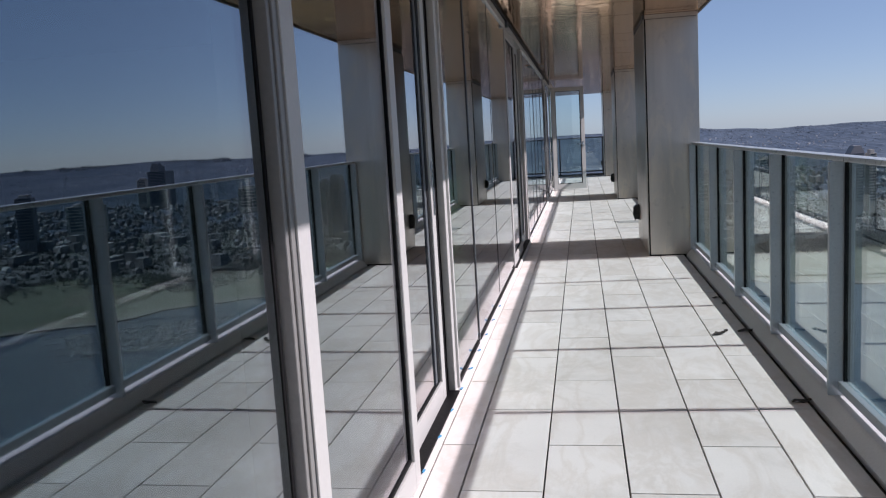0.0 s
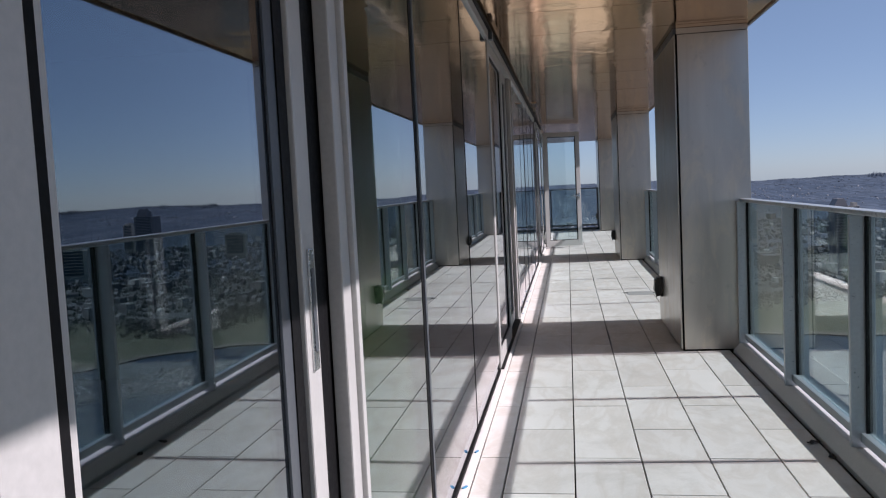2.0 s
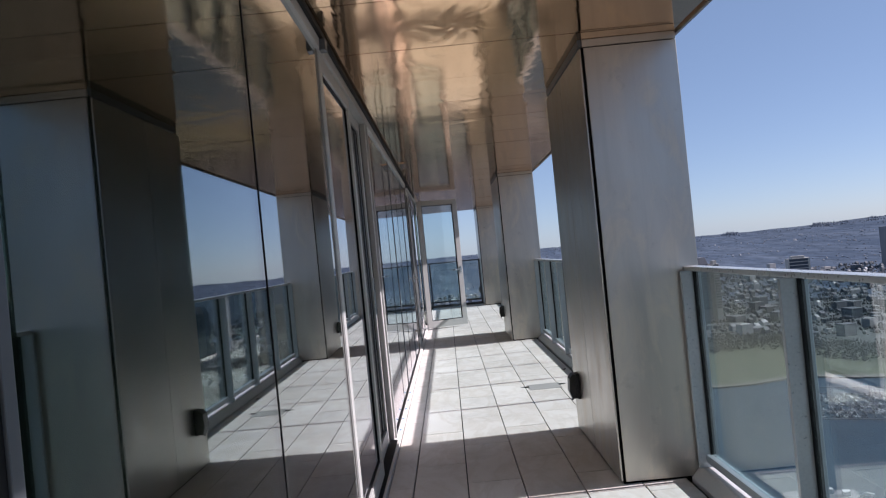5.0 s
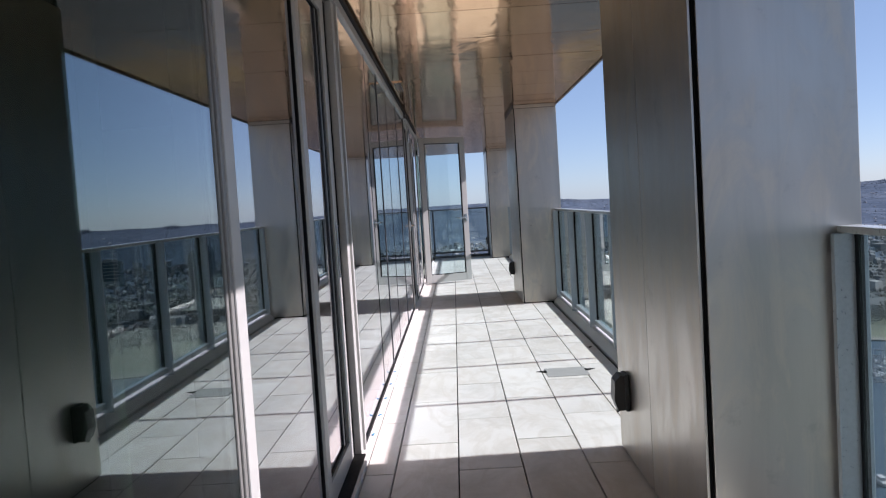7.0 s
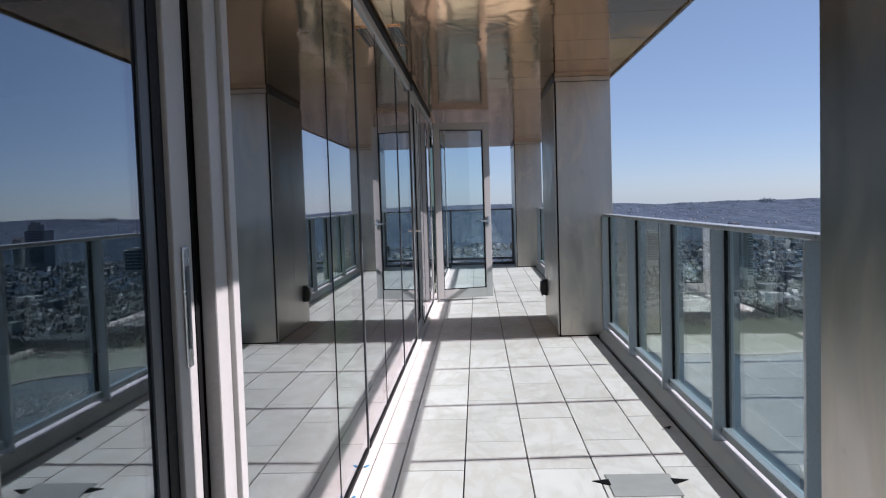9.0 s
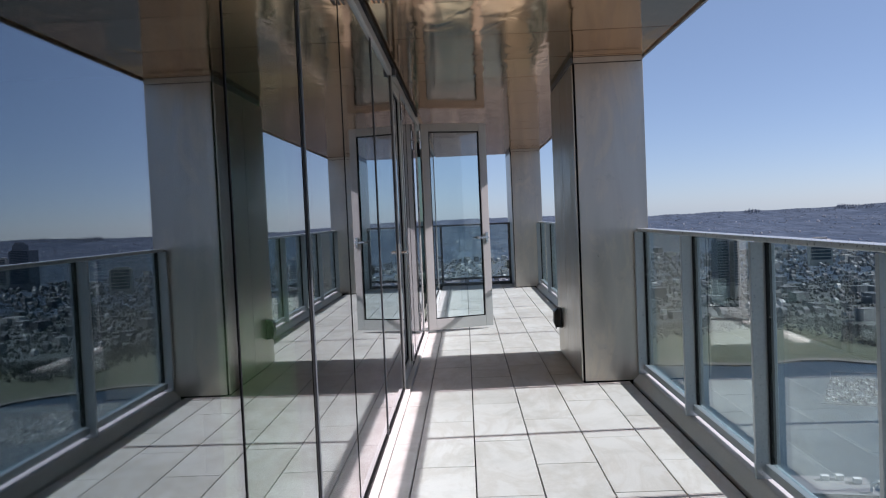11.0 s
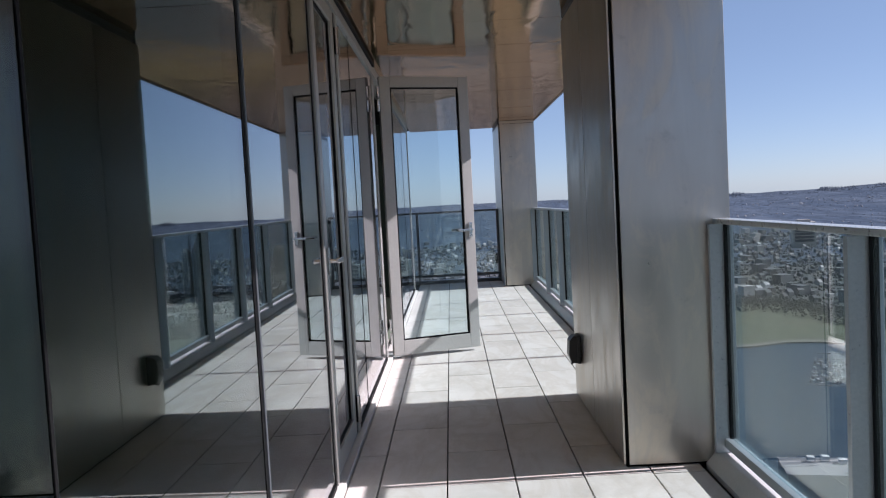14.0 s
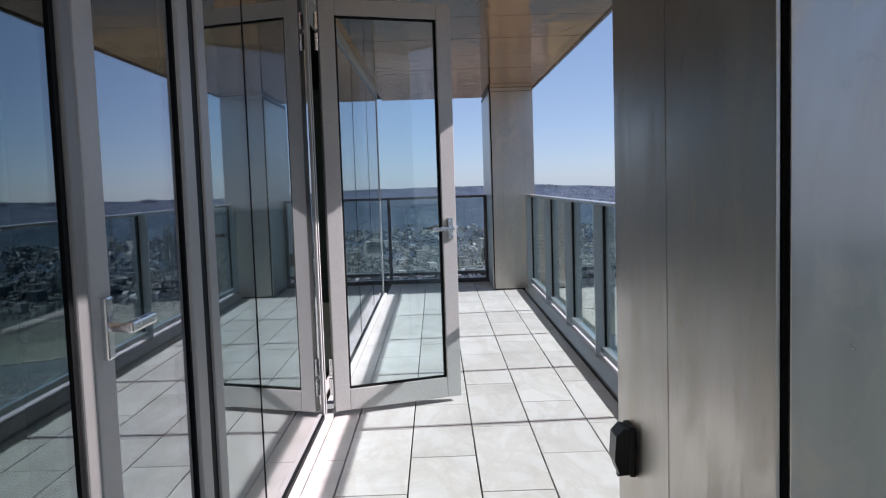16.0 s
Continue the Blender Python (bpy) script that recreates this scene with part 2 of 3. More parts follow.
sl = tagged(boxes("slab_edge", CONCRETE, None, (-1.0, 1.32, Y0, Y1 + 0.4, -0.62, -0.302)), "grey concrete edge of the balcony slab", "slab", kind="structure")

# ceiling of bronze sheets
bm = bmesh.new()
# joints follow the pillars: front, middle and back, evenly between
joints = [8.01 - 0.787 * i for i in range(15, 0, -1)] + [8.01, 8.76, 9.50] + [9.50 + 5.5 * i / 7 for i in range(1, 7)]
joints += [15.0, 15.75, 16.49] + [16.49 + 6.31 * i / 8 for i in range(1, 8)] + [22.8, 23.83]
for a, b in zip(joints, joints[1:]):
    box(bm, -0.66, 1.13, a + 0.0035, b - 0.0035, CEIL_Z + random.uniform(0, 0.0015), CEIL_Z + 0.02)
ceiling = tagged(part("ceiling", bm, SOFFIT), "glossy bronze-coloured metal ceiling in wide sheets", "ceiling", kind="structure")
tagged(boxes("ceiling_back", SHADOWGAP, None, (-6.0, 1.13, Y0, Y1 + 0.15, CEIL_Z + 0.022, CEIL_Z + 0.10)), "dark backing above the metal ceiling", "ceiling", kind="structure")
tagged(boxes("roof", CONCRETE, None, (-6.1, 1.131, Y0 - 0.12, Y1 + 0.15, CEIL_Z + 0.102, CEIL_Z + 0.45)), "plain concrete roof slab over the balcony and rooms", "roof", kind="structure")
tagged(boxes("soffit_fascia", STEEL, None, (1.132, 1.148, Y0, Y1 + 0.15, CEIL_Z - 0.012, CEIL_Z + 0.5)), "thin metal fascia along the ceiling edge", "fascia", kind="structure")

# plain rooms behind the glazing; their dimness is put into the dark colours
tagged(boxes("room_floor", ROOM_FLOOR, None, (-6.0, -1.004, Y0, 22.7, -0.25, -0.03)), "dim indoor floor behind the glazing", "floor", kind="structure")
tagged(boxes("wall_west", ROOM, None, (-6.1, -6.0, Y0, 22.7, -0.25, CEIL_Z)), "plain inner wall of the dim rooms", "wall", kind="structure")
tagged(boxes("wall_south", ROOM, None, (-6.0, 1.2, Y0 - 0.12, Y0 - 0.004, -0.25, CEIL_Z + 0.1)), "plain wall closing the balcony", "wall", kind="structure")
# the wall at 22.5 is added to block sky seen through the rooms
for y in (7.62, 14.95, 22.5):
    tagged(boxes("wall_cross", ROOM, None, (-5.99, -1.0, y - 0.06, y + 0.06, -0.02, CEIL_Z - 0.002)), "added inner cross wall between dim rooms", "wall", kind="structure")

# header and sill along the glazing
HEAD_Z = 2.25
hd = thing("window_header", "grey metal header rail along the top of the glazing", "header", kind="structure")
boxes("rail", WHITE, hd, (WALL_X - 0.10, WALL_X + 0.012, Y0, 22.7, HEAD_Z, CEIL_Z - 0.002), label="pale header face")
boxes("track", BLACK, hd, (WALL_X + 0.0125, WALL_X + 0.03, Y0, 17.74, HEAD_Z + 0.05, CEIL_Z - 0.004), label="dark shadow track")
sl2 = thing("window_sill", "white metal sill at the foot of the glazing", "sill", kind="structure")
boxes("sill", SILL, sl2, (WALL_X - 0.11, WALL_X + 0.035, Y0, 22.7, -0.02, 0.022), bevel=0.003)
boxes("track", BLACK, sl2, (WALL_X - 0.05, WALL_X - 0.03, Y0, 22.7, 0.022, 0.028))

GLZ0, GLZ1 = 0.03, HEAD_Z


def fixed_glazing(name, y0, y1, joints, label, kinds=()):
    """Frameless fixed panes butted with dark joints."""
    w = thing(name, label, "window", (WALL_X, y0, 0), kind="structure")
    ys = [y0, *joints, y1]
    for i, (a, b) in enumerate(zip(ys, ys[1:])):
        boxes("pane", kinds[i] if i < len(kinds) else FACADE_GLASS, w, (-0.012, -0.004, a - y0 + 0.004, b - y0 - 0.004, GLZ0, GLZ1))
    for j in joints:
        boxes("joint", BLACK, w, (-0.014, -0.002, j - y0 - 0.004, j - y0 + 0.004, GLZ0, GLZ1))
    boxes("bottom_bead", BLACK, w, (-0.02, 0.004, 0, y1 - y0, 0.022, GLZ0 + 0.012))
    return w


def leaf(parent, name, a, b, x, stile, frame_mat=WHITE, glass_mat=MIRROR_GLASS, bottom=0.10, top=0.07, thick=0.05):
    """A framed glass leaf from a to b along y, set back to x."""
    lf = boxes(name, frame_mat, parent,
               (x - thick, x, a, a + stile, 0.03, HEAD_Z - 0.004), (x - thick, x, b - stile, b, 0.03, HEAD_Z - 0.004),
               (x - thick, x, a + stile, b - stile, 0.03, 0.03 + bottom), (x - thick, x, a + stile, b - stile, HEAD_Z - 0.004 - top, HEAD_Z - 0.004), bevel=0.004)
    g = 0.012
    z0, z1 = 0.03 + bottom, HEAD_Z - 0.004 - top
    boxes("gasket", BLACK, lf, (x - 0.03, x - 0.012, a + stile, a + stile + g, z0, z1), (x - 0.03, x - 0.012, b - stile - g, b - stile, z0, z1),
          (x - 0.03, x - 0.012, a + stile + g, b - stile - g, z0, z0 + g), (x - 0.03, x - 0.012, a + stile + g, b - stile - g, z1 - g, z1))
    boxes("pane", glass_mat, lf, (x - 0.026, x - 0.018, a + stile + g, b - stile - g, z0 + g, z1 - g))
    return lf


def lever_handle(parent, y, x, z, way=1):
    h = boxes("handle", CHROME, parent, (x, x + 0.012, y - 0.016, y + 0.016, z - 0.06, z + 0.06), bevel=0.004, label="satin metal lever handle")
    bm = bmesh.new()
    tube(bm, (x + 0.012, y, z), (x + 0.05, y, z), 0.009)
    box(bm, x + 0.04, x + 0.056, min(y - 0.008 * way, y + 0.125 * way), max(y - 0.008 * way, y + 0.125 * way), z - 0.011, z + 0.011, bevel=0.005)
    part("lever", bm, CHROME, h)
    return h


def sliding_door(name, y, proud, n1, n2, n3, fw, rear_stile):
    """Sliding door: front leaf, second leaf, black gap and end frame. y: outer edge of the first post; proud: how far the front leaf stands out."""
    d = thing(name, "sliding glass door in a pale metal frame beside dark reflective glazing", "sliding door", (WALL_X, y, 0), group="sliding doors", kind="structure")
    boxes("jamb", FRAME_GREY, d, (-0.10, proud - 0.006, -0.048, -0.030, 0.022, HEAD_Z), bevel=0.003)
    boxes("jamb", FRAME_GREY, d, (-0.10, proud - 0.001, -0.028, -0.004, 0.022, HEAD_Z), bevel=0.003)
    boxes("outer_jamb", BLACK, d, (-0.03, proud - 0.034, -0.066, -0.0495, 0.022, HEAD_Z), bevel=0.003, label="dark outer jamb strip")
    boxes("gasket", BLACK, d, (-0.08, proud - 0.014, -0.003, 0.011, 0.03, HEAD_Z - 0.004))
    leaf(d, "front_leaf", 0.012, n1, proud, 0.082)
    boxes("edge_seal", BLACK, d, (proud - 0.05, proud - 0.012, n1 + 0.001, n1 + 0.03, 0.03, HEAD_Z - 0.004))
    rx = -0.034 if proud < 0.01 else -0.03
    lf = leaf(d, "rear_leaf", n1 + 0.035, n2, rx, rear_stile, thick=0.04)
    e = n2 - rear_stile
    boxes("seal", BLACK, lf, (rx - 0.017, rx - 0.009, e - 0.055, e - 0.0125, 0.145, HEAD_Z - 0.09))
    boxes("bead", RAIL_DARK, lf, (rx - 0.017, rx - 0.012, e - 0.10, e - 0.056, 0.145, HEAD_Z - 0.09), label="dark grey glazing bead")
    pull = boxes("pull", CHROME, lf, (rx + 0.0005, rx + 0.006, n2 - rear_stile * 0.5 - 0.016, n2 - rear_stile * 0.5 + 0.016, 0.92, 1.17), bevel=0.0025, label="satin metal recessed pull")
    boxes("finger_cup", RAIL_DARK, pull, (rx + 0.0062, rx + 0.0072, n2 - rear_stile * 0.5 - 0.009, n2 - rear_stile * 0.5 + 0.009, 0.96, 1.13))
    # solid black block standing for the shade inside the open gap
    boxes("recess_shade", BLACK, d, (-0.16, -0.039, n2 + 0.018, n3 - fw * 0.45 - 0.002, 0.023, HEAD_Z - 0.002))
    boxes("edge_seal", BLACK, d, (-0.078, rx - 0.012, n2 + 0.001, n2 + 0.016, 0.03, HEAD_Z - 0.004))
    boxes("frame", WHITE, d, (-0.035, 0.0, n3 - fw, n3 - fw * 0.45, 0.022, HEAD_Z), bevel=0.004)
    boxes("frame", WHITE, d, (-0.078, 0.012, n3 - fw * 0.45 + 0.0015, n3 - fw * 0.22, 0.022, HEAD_Z), bevel=0.003)
    boxes("frame", WHITE, d, (-0.078, 0.006, n3 - fw * 0.22 + 0.003, n3, 0.022, HEAD_Z), bevel=0.003)
    boxes("track", BLACK, d, (-0.062, 0.02, 0.0, n3 - fw, 0.0225, 0.030))
    return d


def mullion(y, w):
    """Metal mullion between two panes: black seal and a grey profile."""
    m = thing("mullion", "slim dark metal mullion with a black seal between dark panes", "mullion", (WALL_X, y, 0), group="glazing mullions", kind="structure")
    boxes("seal", BLACK, m, (-0.05, -0.003, -w, -w * 0.45, 0.022, HEAD_Z - 0.002))
    boxes("profile", RAIL_DARK, m, (-0.05, 0.001, -w * 0.45 + 0.001, 0.0, 0.022, HEAD_Z - 0.002), bevel=0.002)
    return m


sliding_door("sliding_door_1", 1.745, 0.032, 1.075, 2.02, 2.228, 0.115, 0.08)
fixed_glazing("window_1", 3.98, 4.80, (), "tall green-tinted fixed pane before a pale panel", (BACKED_GLASS,))
mullion(4.865, 0.06)
fixed_glazing("window_2", 4.88, 7.478, (6.14,), "tall dark reflective fixed glazing with one thin black joint")
sliding_door("sliding_door_2", 7.548, 0.0, 1.127, 1.969, 2.162, 0.150, 0.10)
fixed_glazing("window_3", 9.715, 11.725, (10.97,), "tall dark reflective fixed glazing with one thin black joint", (MIRROR_GLASS, BACKED_GLASS))
mullion(11.775, 0.045)
fixed_glazing("window_4", 11.779, 13.735, (12.60,), "tall dark reflective fixed glazing with one thin black joint")
mullion(13.78, 0.04)
fixed_glazing("window_5", 13.784, 14.915, (), "tall dark reflective fixed pane beside a door")
# pale backing panels right behind two of the panes
for a, b in ((3.99, 4.785), (10.975, 11.705)):
    tagged(boxes("backing_panel", SPANDREL, None, (WALL_X - 0.09, WALL_X - 0.05, a, b, 0.024, HEAD_Z - 0.002)), "pale opaque backing panel close behind the tinted glass", "wall panel", kind="structure")
fixed_glazing("window_6", Y0, 1.676, (-2.6, -1.2, 0.2), "tall dark reflective fixed glazing with thin black joints", (MIRROR_GLASS,) * 4)

# hinged doors at the far end
hd1 = thing("door_1", "closed glass door with pale frame and lever handle", "door", (WALL_X, 14.925, 0), kind="structure")
boxes("gasket", BLACK, hd1, (-0.09, -0.002, 0.0, 0.018, 0.022, HEAD_Z))
boxes("jamb", FRAME_GREY, hd1, (-0.10, 0.006, 0.0185, 0.064, 0.022, HEAD_Z), bevel=0.004)
boxes("gasket", BLACK, hd1, (-0.09, -0.006, 0.0645, 0.084, 0.022, HEAD_Z))
leaf(hd1, "leaf", 0.085, 0.775, 0.0, 0.088)
lever_handle(hd1, 0.135, 0.0, 1.0)
boxes("post", BLACK, hd1, (-0.09, -0.004, 0.777, 0.832, 0.022, HEAD_Z))
boxes("post", WHITE, hd1, (-0.09, 0.004, 0.833, 0.91, 0.022, HEAD_Z), bevel=0.003)
for z in (0.16, 2.1):
    bm = bmesh.new()
    tube(bm, (0.010, 0.805, z - 0.07), (0.010, 0.805, z + 0.07), 0.014)
    part("hinge", bm, CHROME, hd1, "small metal hinge")
fixed_glazing("window_7", 15.84, 17.74, (16.33,), "tall reflective fixed glazing with one thin black joint")
pst = thing("door_post", "pale door post with dark seals", "post", (WALL_X, 17.74, 0), kind="structure")
boxes("post", WHITE, pst, (-0.09, 0.004, 0.002, 0.03, 0.022, HEAD_Z), (-0.09, 0.004, 0.075, 0.10, 0.022, HEAD_Z), bevel=0.003)
boxes("seal", BLACK, pst, (-0.085, -0.004, 0.0315, 0.0735, 0.022, HEAD_Z))

# the open leaf
od = thing("open_door", "glass door with pale frame standing wide open over the balcony", "door", (WALL_X + 0.03, 17.86, 0))
od.rotation_euler = (0, 0, radians(-70))
leaf(od, "leaf", 0.012, 0.755, 0.025, 0.085, WHITE, DOOR_GLASS, bottom=0.115, top=0.085)
lever_handle(od, 0.715, 0.025, 1.0, -1)
h = boxes("handle", CHROME, od, (-0.037, -0.025, 0.699, 0.731, 0.94, 1.06), bevel=0.004, label="satin metal lever handle")
bm = bmesh.new()
tube(bm, (-0.037, 0.715, 1.0), (-0.075, 0.715, 1.0), 0.009)
box(bm, -0.081, -0.065, 0.59, 0.723, 0.989, 1.011, bevel=0.005)
part("lever", bm, CHROME, h)
for z in (0.17, 0.28, 2.02, 2.13):
    bm = bmesh.new()
    tube(bm, (0.012, 0.0, z - 0.045), (0.012, 0.0, z + 0.045), 0.012)
    part("hinge", bm, CHROME, od, "small metal hinge")
fixed_glazing("window_8", 18.70, 22.70, (20.0, 21.35), "tall reflective fixed glazing ending at the building corner")
cp = thing("corner_post", "pale metal post at the glazing corner", "post", (WALL_X, 22.7, 0), kind="structure")
boxes("post", WHITE, cp, (-0.10, 0.004, 0.002, 0.06, -0.02, CEIL_Z), bevel=0.004)
wn5 = thing("window_9", "end glazing of the rooms behind the corner", "window", (-6.0, 22.7, 0), kind="structure")
boxes("pane", FACADE_GLASS, wn5, (0.0, 5.2, 0.02, 0.03, -0.02, CEIL_Z))


# steel-clad pillars
def pillar():
    p = thing("pillar", "square pillar clad in brushed steel sheets with dark reveals", "pillar", group="steel pillars")
    x0, x1, L = 0.62 - 0.62, 1.125 - 0.62, PILLAR_LEN
    top = CEIL_Z - 0.045
    boxes("core", SHADOWGAP, p, (x0 + 0.012, x1 - 0.012, 0.012, L - 0.012, -0.02, CEIL_Z - 0.001))
    boxes("front_panel", STEEL, p, (x0 + 0.022, x1, 0.0, 0.010, 0.012, top), bevel=0.002)
    boxes("back_panel", STEEL, p, (x0 + 0.014, x1, L - 0.010, L, 0.012, top), bevel=0.002)
    boxes("side_panel", STEEL, p, (x0, x0 + 0.010, 0.016, 0.734, 0.012, top), bevel=0.002)
    boxes("side_panel", STEEL, p, (x0, x0 + 0.010, 0.742, L - 0.006, 0.012, top), bevel=0.002)
    boxes("outer_panel", STEEL, p, (x1 - 0.0115, x1 - 0.001, 0.0115, L - 0.0115, -0.3, CEIL_Z - 0.002))
    boxes("head_trim", STEEL, p, (x0 + 0.016, x1 - 0.001, -0.003, 0.010, top + 0.005, CEIL_Z - 0.0015))
    boxes("head_slot", RAIL_DARK, p, (x0 - 0.008, x0 + 0.011, -0.004, L * 0.93, top + 0.004, CEIL_Z - 0.0015), label="dark slot under the ceiling")
    return p


p0 = pillar()
p0.location = (0.62, PILLARS[0], 0)
for y in PILLARS[1:]:
    copy_thing(p0, pose(0.62, y, 0))


def outlet():
    o = thing("outdoor_outlet", "black weatherproof outlet cover fixed to the steel pillar", "outlet", group="outlet covers")
    boxes("back_plate", PLASTIC, o, (-0.022, 0.0, -0.05, 0.05, -0.085, 0.085), bevel=0.006)
    bm = bmesh.new()
    prism(bm, [(-0.0225, -0.078), (-0.0225, 0.078), (-0.040, 0.082), (-0.066, 0.055), (-0.072, -0.03), (-0.055, -0.08)], -0.045, 0.045)
    part("lid", bm, PLASTIC, o)
    boxes("latch", PLASTIC, o, (-0.056, -0.046, -0.012, 0.012, -0.094, -0.0805), bevel=0.002)
    return o


o0 = outlet()
o0.location = (0.6195, PILLARS[0] + 1.16, 0.33)
for y in PILLARS[1:]:
    copy_thing(o0, pose(0.6195, y + 1.16, 0.33))


# guard rail
def railing(name, y0, y1, posts, label):
    r = thing(name, label, "railing", (RAIL_X, y0, 0), group="glass railings")
    n = y1 - y0
    boxes("top_rail", CAP, r, (-0.035, 0.035, 0.0, n, 1.078, 1.10), bevel=0.004, label="pale metal cap rail")
    boxes("bottom_rail", RAIL, r, (-0.022, 0.022, 0.0, n, 0.085, 0.125), bevel=0.003)
    bm = bmesh.new()
    prism(bm, [(-0.098, -0.02), (0.05, -0.02), (0.05, 0.06), (-0.046, 0.06), (-0.054, 0.054), (-0.098, 0.006)], 0.0, n)
    part("curb", bm, CURB, r, "grey metal curb")
    ps = sorted(posts)
    for y in ps:
        boxes("post", RAIL, r, (-0.062, 0.042, y - y0 - 0.012, y - y0 + 0.012, 0.0605, 1.0775), bevel=0.003)
    for a, b in zip(ps, ps[1:]):
        boxes("pane", RAIL_GLASS, r, (0.004, 0.014, a - y0 + 0.026, b - y0 - 0.026, 0.126, 1.076))
        boxes("bead", BLACK, r, (-0.004, 0.022, a - y0 + 0.0205, a - y0 + 0.0255, 0.126, 1.076), label="dark glazing bead")
        boxes("bead", BLACK, r, (-0.004, 0.022, b - y0 - 0.0255, b - y0 - 0.0205, 0.126, 1.076), label="dark glazing bead")
    return r


def steps(a, b, d):
    return [a + i * d for i in range(int((b - a) / d + 1.001))]


P_END = [y + PILLAR_LEN for y in PILLARS]
railing("railing", Y0, PILLARS[0] - 0.004, [6.90 - 1.074 * i for i in range(10)] + [PILLARS[0] - 0.03], "grey metal guard rail with clear glass panes")
railing("railing", P_END[0] + 0.004, PILLARS[1] - 0.004, [P_END[0] + 0.02, 10.60, 11.69, 12.74, 13.82, PILLARS[1] - 0.03], "grey metal guard rail with clear glass panes")
railing("railing", P_END[1] + 0.004, PILLARS[2] - 0.004, [P_END[1] + 0.02, 17.67, 18.85, 20.05, 21.25, PILLARS[2] - 0.02], "grey metal guard rail with clear glass panes")

# dark rail across the far end
er = thing("end_railing", "dark metal guard rail with glass across the balcony end", "railing", (0, Y1, 0))
boxes("top_rail", RAIL_DARK, er, (-6.0, 1.12, -0.03, 0.03, 1.07, 1.10), bevel=0.004)
boxes("bottom_rail", RAIL_DARK, er, (-6.0, 1.12, -0.02, 0.02, 0.10, 0.14), bevel=0.004)
boxes("curb", RAIL_DARK, er, (-6.0, 1.12, -0.04, 0.06, -0.02, 0.05))
ex = [0.60 - 1.22 * i for i in range(6)]
for x in ex:
    boxes("post", RAIL_DARK, er, (x - 0.02, x + 0.02, -0.03, 0.03, 0.0505, 1.0695), bevel=0.003)
for a, b in zip(ex, ex[1:]):
    boxes("pane", RAIL_GLASS, er, (b + 0.03, a - 0.03, 0.0, 0.01, 0.141, 1.069))
tagged(boxes("terrace_floor", CONCRETE, None, (-6.0, -1.004, 22.74, Y1 + 0.15, -0.3, -0.004)), "grey terrace floor around the building corner", "floor", kind="structure")

# ---- the city below ----
SEA = -110.0


def polar(b, d, z=0.0):
    return Vector((d * math.sin(radians(b)), d * math.cos(radians(b)), SEA + z))


def land_material():
    m, nt, b = mat("city_ground")
    v = coords(nt)
    big = noise_tex(nt, v, 0.004, 5, 0.6, 0.5)
    mid = noise_tex(nt, v, 0.03, 4, 0.6)
    # bluish ground tones, with distance haze in the colour
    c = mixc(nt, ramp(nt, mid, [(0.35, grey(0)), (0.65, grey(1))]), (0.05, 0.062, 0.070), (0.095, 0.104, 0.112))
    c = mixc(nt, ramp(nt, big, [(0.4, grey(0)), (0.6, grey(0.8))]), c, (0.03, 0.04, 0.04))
    nt.links.new(c, b.inputs["Base Color"])
    b.inputs["Roughness"].default_value = 0.95
    return m


def water_material():
    m, nt, b = mat("inlet_water")
    v = coords(nt, (1, 1, 1))
    w = noise_tex(nt, v, 0.25, 5, 0.6)
    drift = noise_tex(nt, v, 0.008, 3)
    c = mixc(nt, drift, (0.022, 0.042, 0.066), (0.036, 0.060, 0.086))
    nt.links.new(c, b.inputs["Base Color"])
    b.inputs["Roughness"].default_value = 0.45
    b.inputs["Specular IOR Level"].default_value = 0.08
    bump(nt, b, w, 0.25, 1.0)
    return m


def grass_material():
    m, nt, b = mat("park_grass")
    v = coords(nt)
    n = noise_tex(nt, v, 0.02, 5, 0.65, 1.0)
    c = ramp(nt, n, [(0.3, (0.045, 0.056, 0.034)), (0.5, (0.062, 0.076, 0.042)), (0.7, (0.11, 0.10, 0.072))])
    nt.links.new(c, b.inputs["Base Color"])
    b.inputs["Roughness"].default_value = 0.95
    return m


def city_wall(name, lo, hi, knee=0.7):
    m, nt, b = mat(name)
    geo = nt.nodes.new("ShaderNodeNewGeometry")
    c = ramp(nt, geo.outputs["Random Per Island"], [(0.0, lo), (knee, tuple(a + (q - a) * 0.22 for a, q in zip(lo, hi))), (1.0, hi)])
    stain = noise_tex(nt, coords(nt), 0.15, 4)
    c = mixc(nt, 0.4, c, ramp(nt, stain, [(0.3, grey(0.6)), (0.7, grey(1))]), 'MULTIPLY')
    nt.links.new(c, b.inputs["Base Color"])
    b.inputs["Roughness"].default_value = 0.8
    return m


LAND, WATER, GRASS = land_material(), water_material(), grass_material()
# house, block and tree tones lean blue, carrying distance haze in the colour
HOUSE = city_wall("hazy_house_walls", (0.045, 0.056, 0.070), (0.54, 0.54, 0.53), 0.8)
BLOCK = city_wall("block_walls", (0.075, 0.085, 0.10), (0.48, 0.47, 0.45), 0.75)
TREES = city_wall("hazy_tree_leaves", (0.034, 0.046, 0.050), (0.092, 0.094, 0.088))
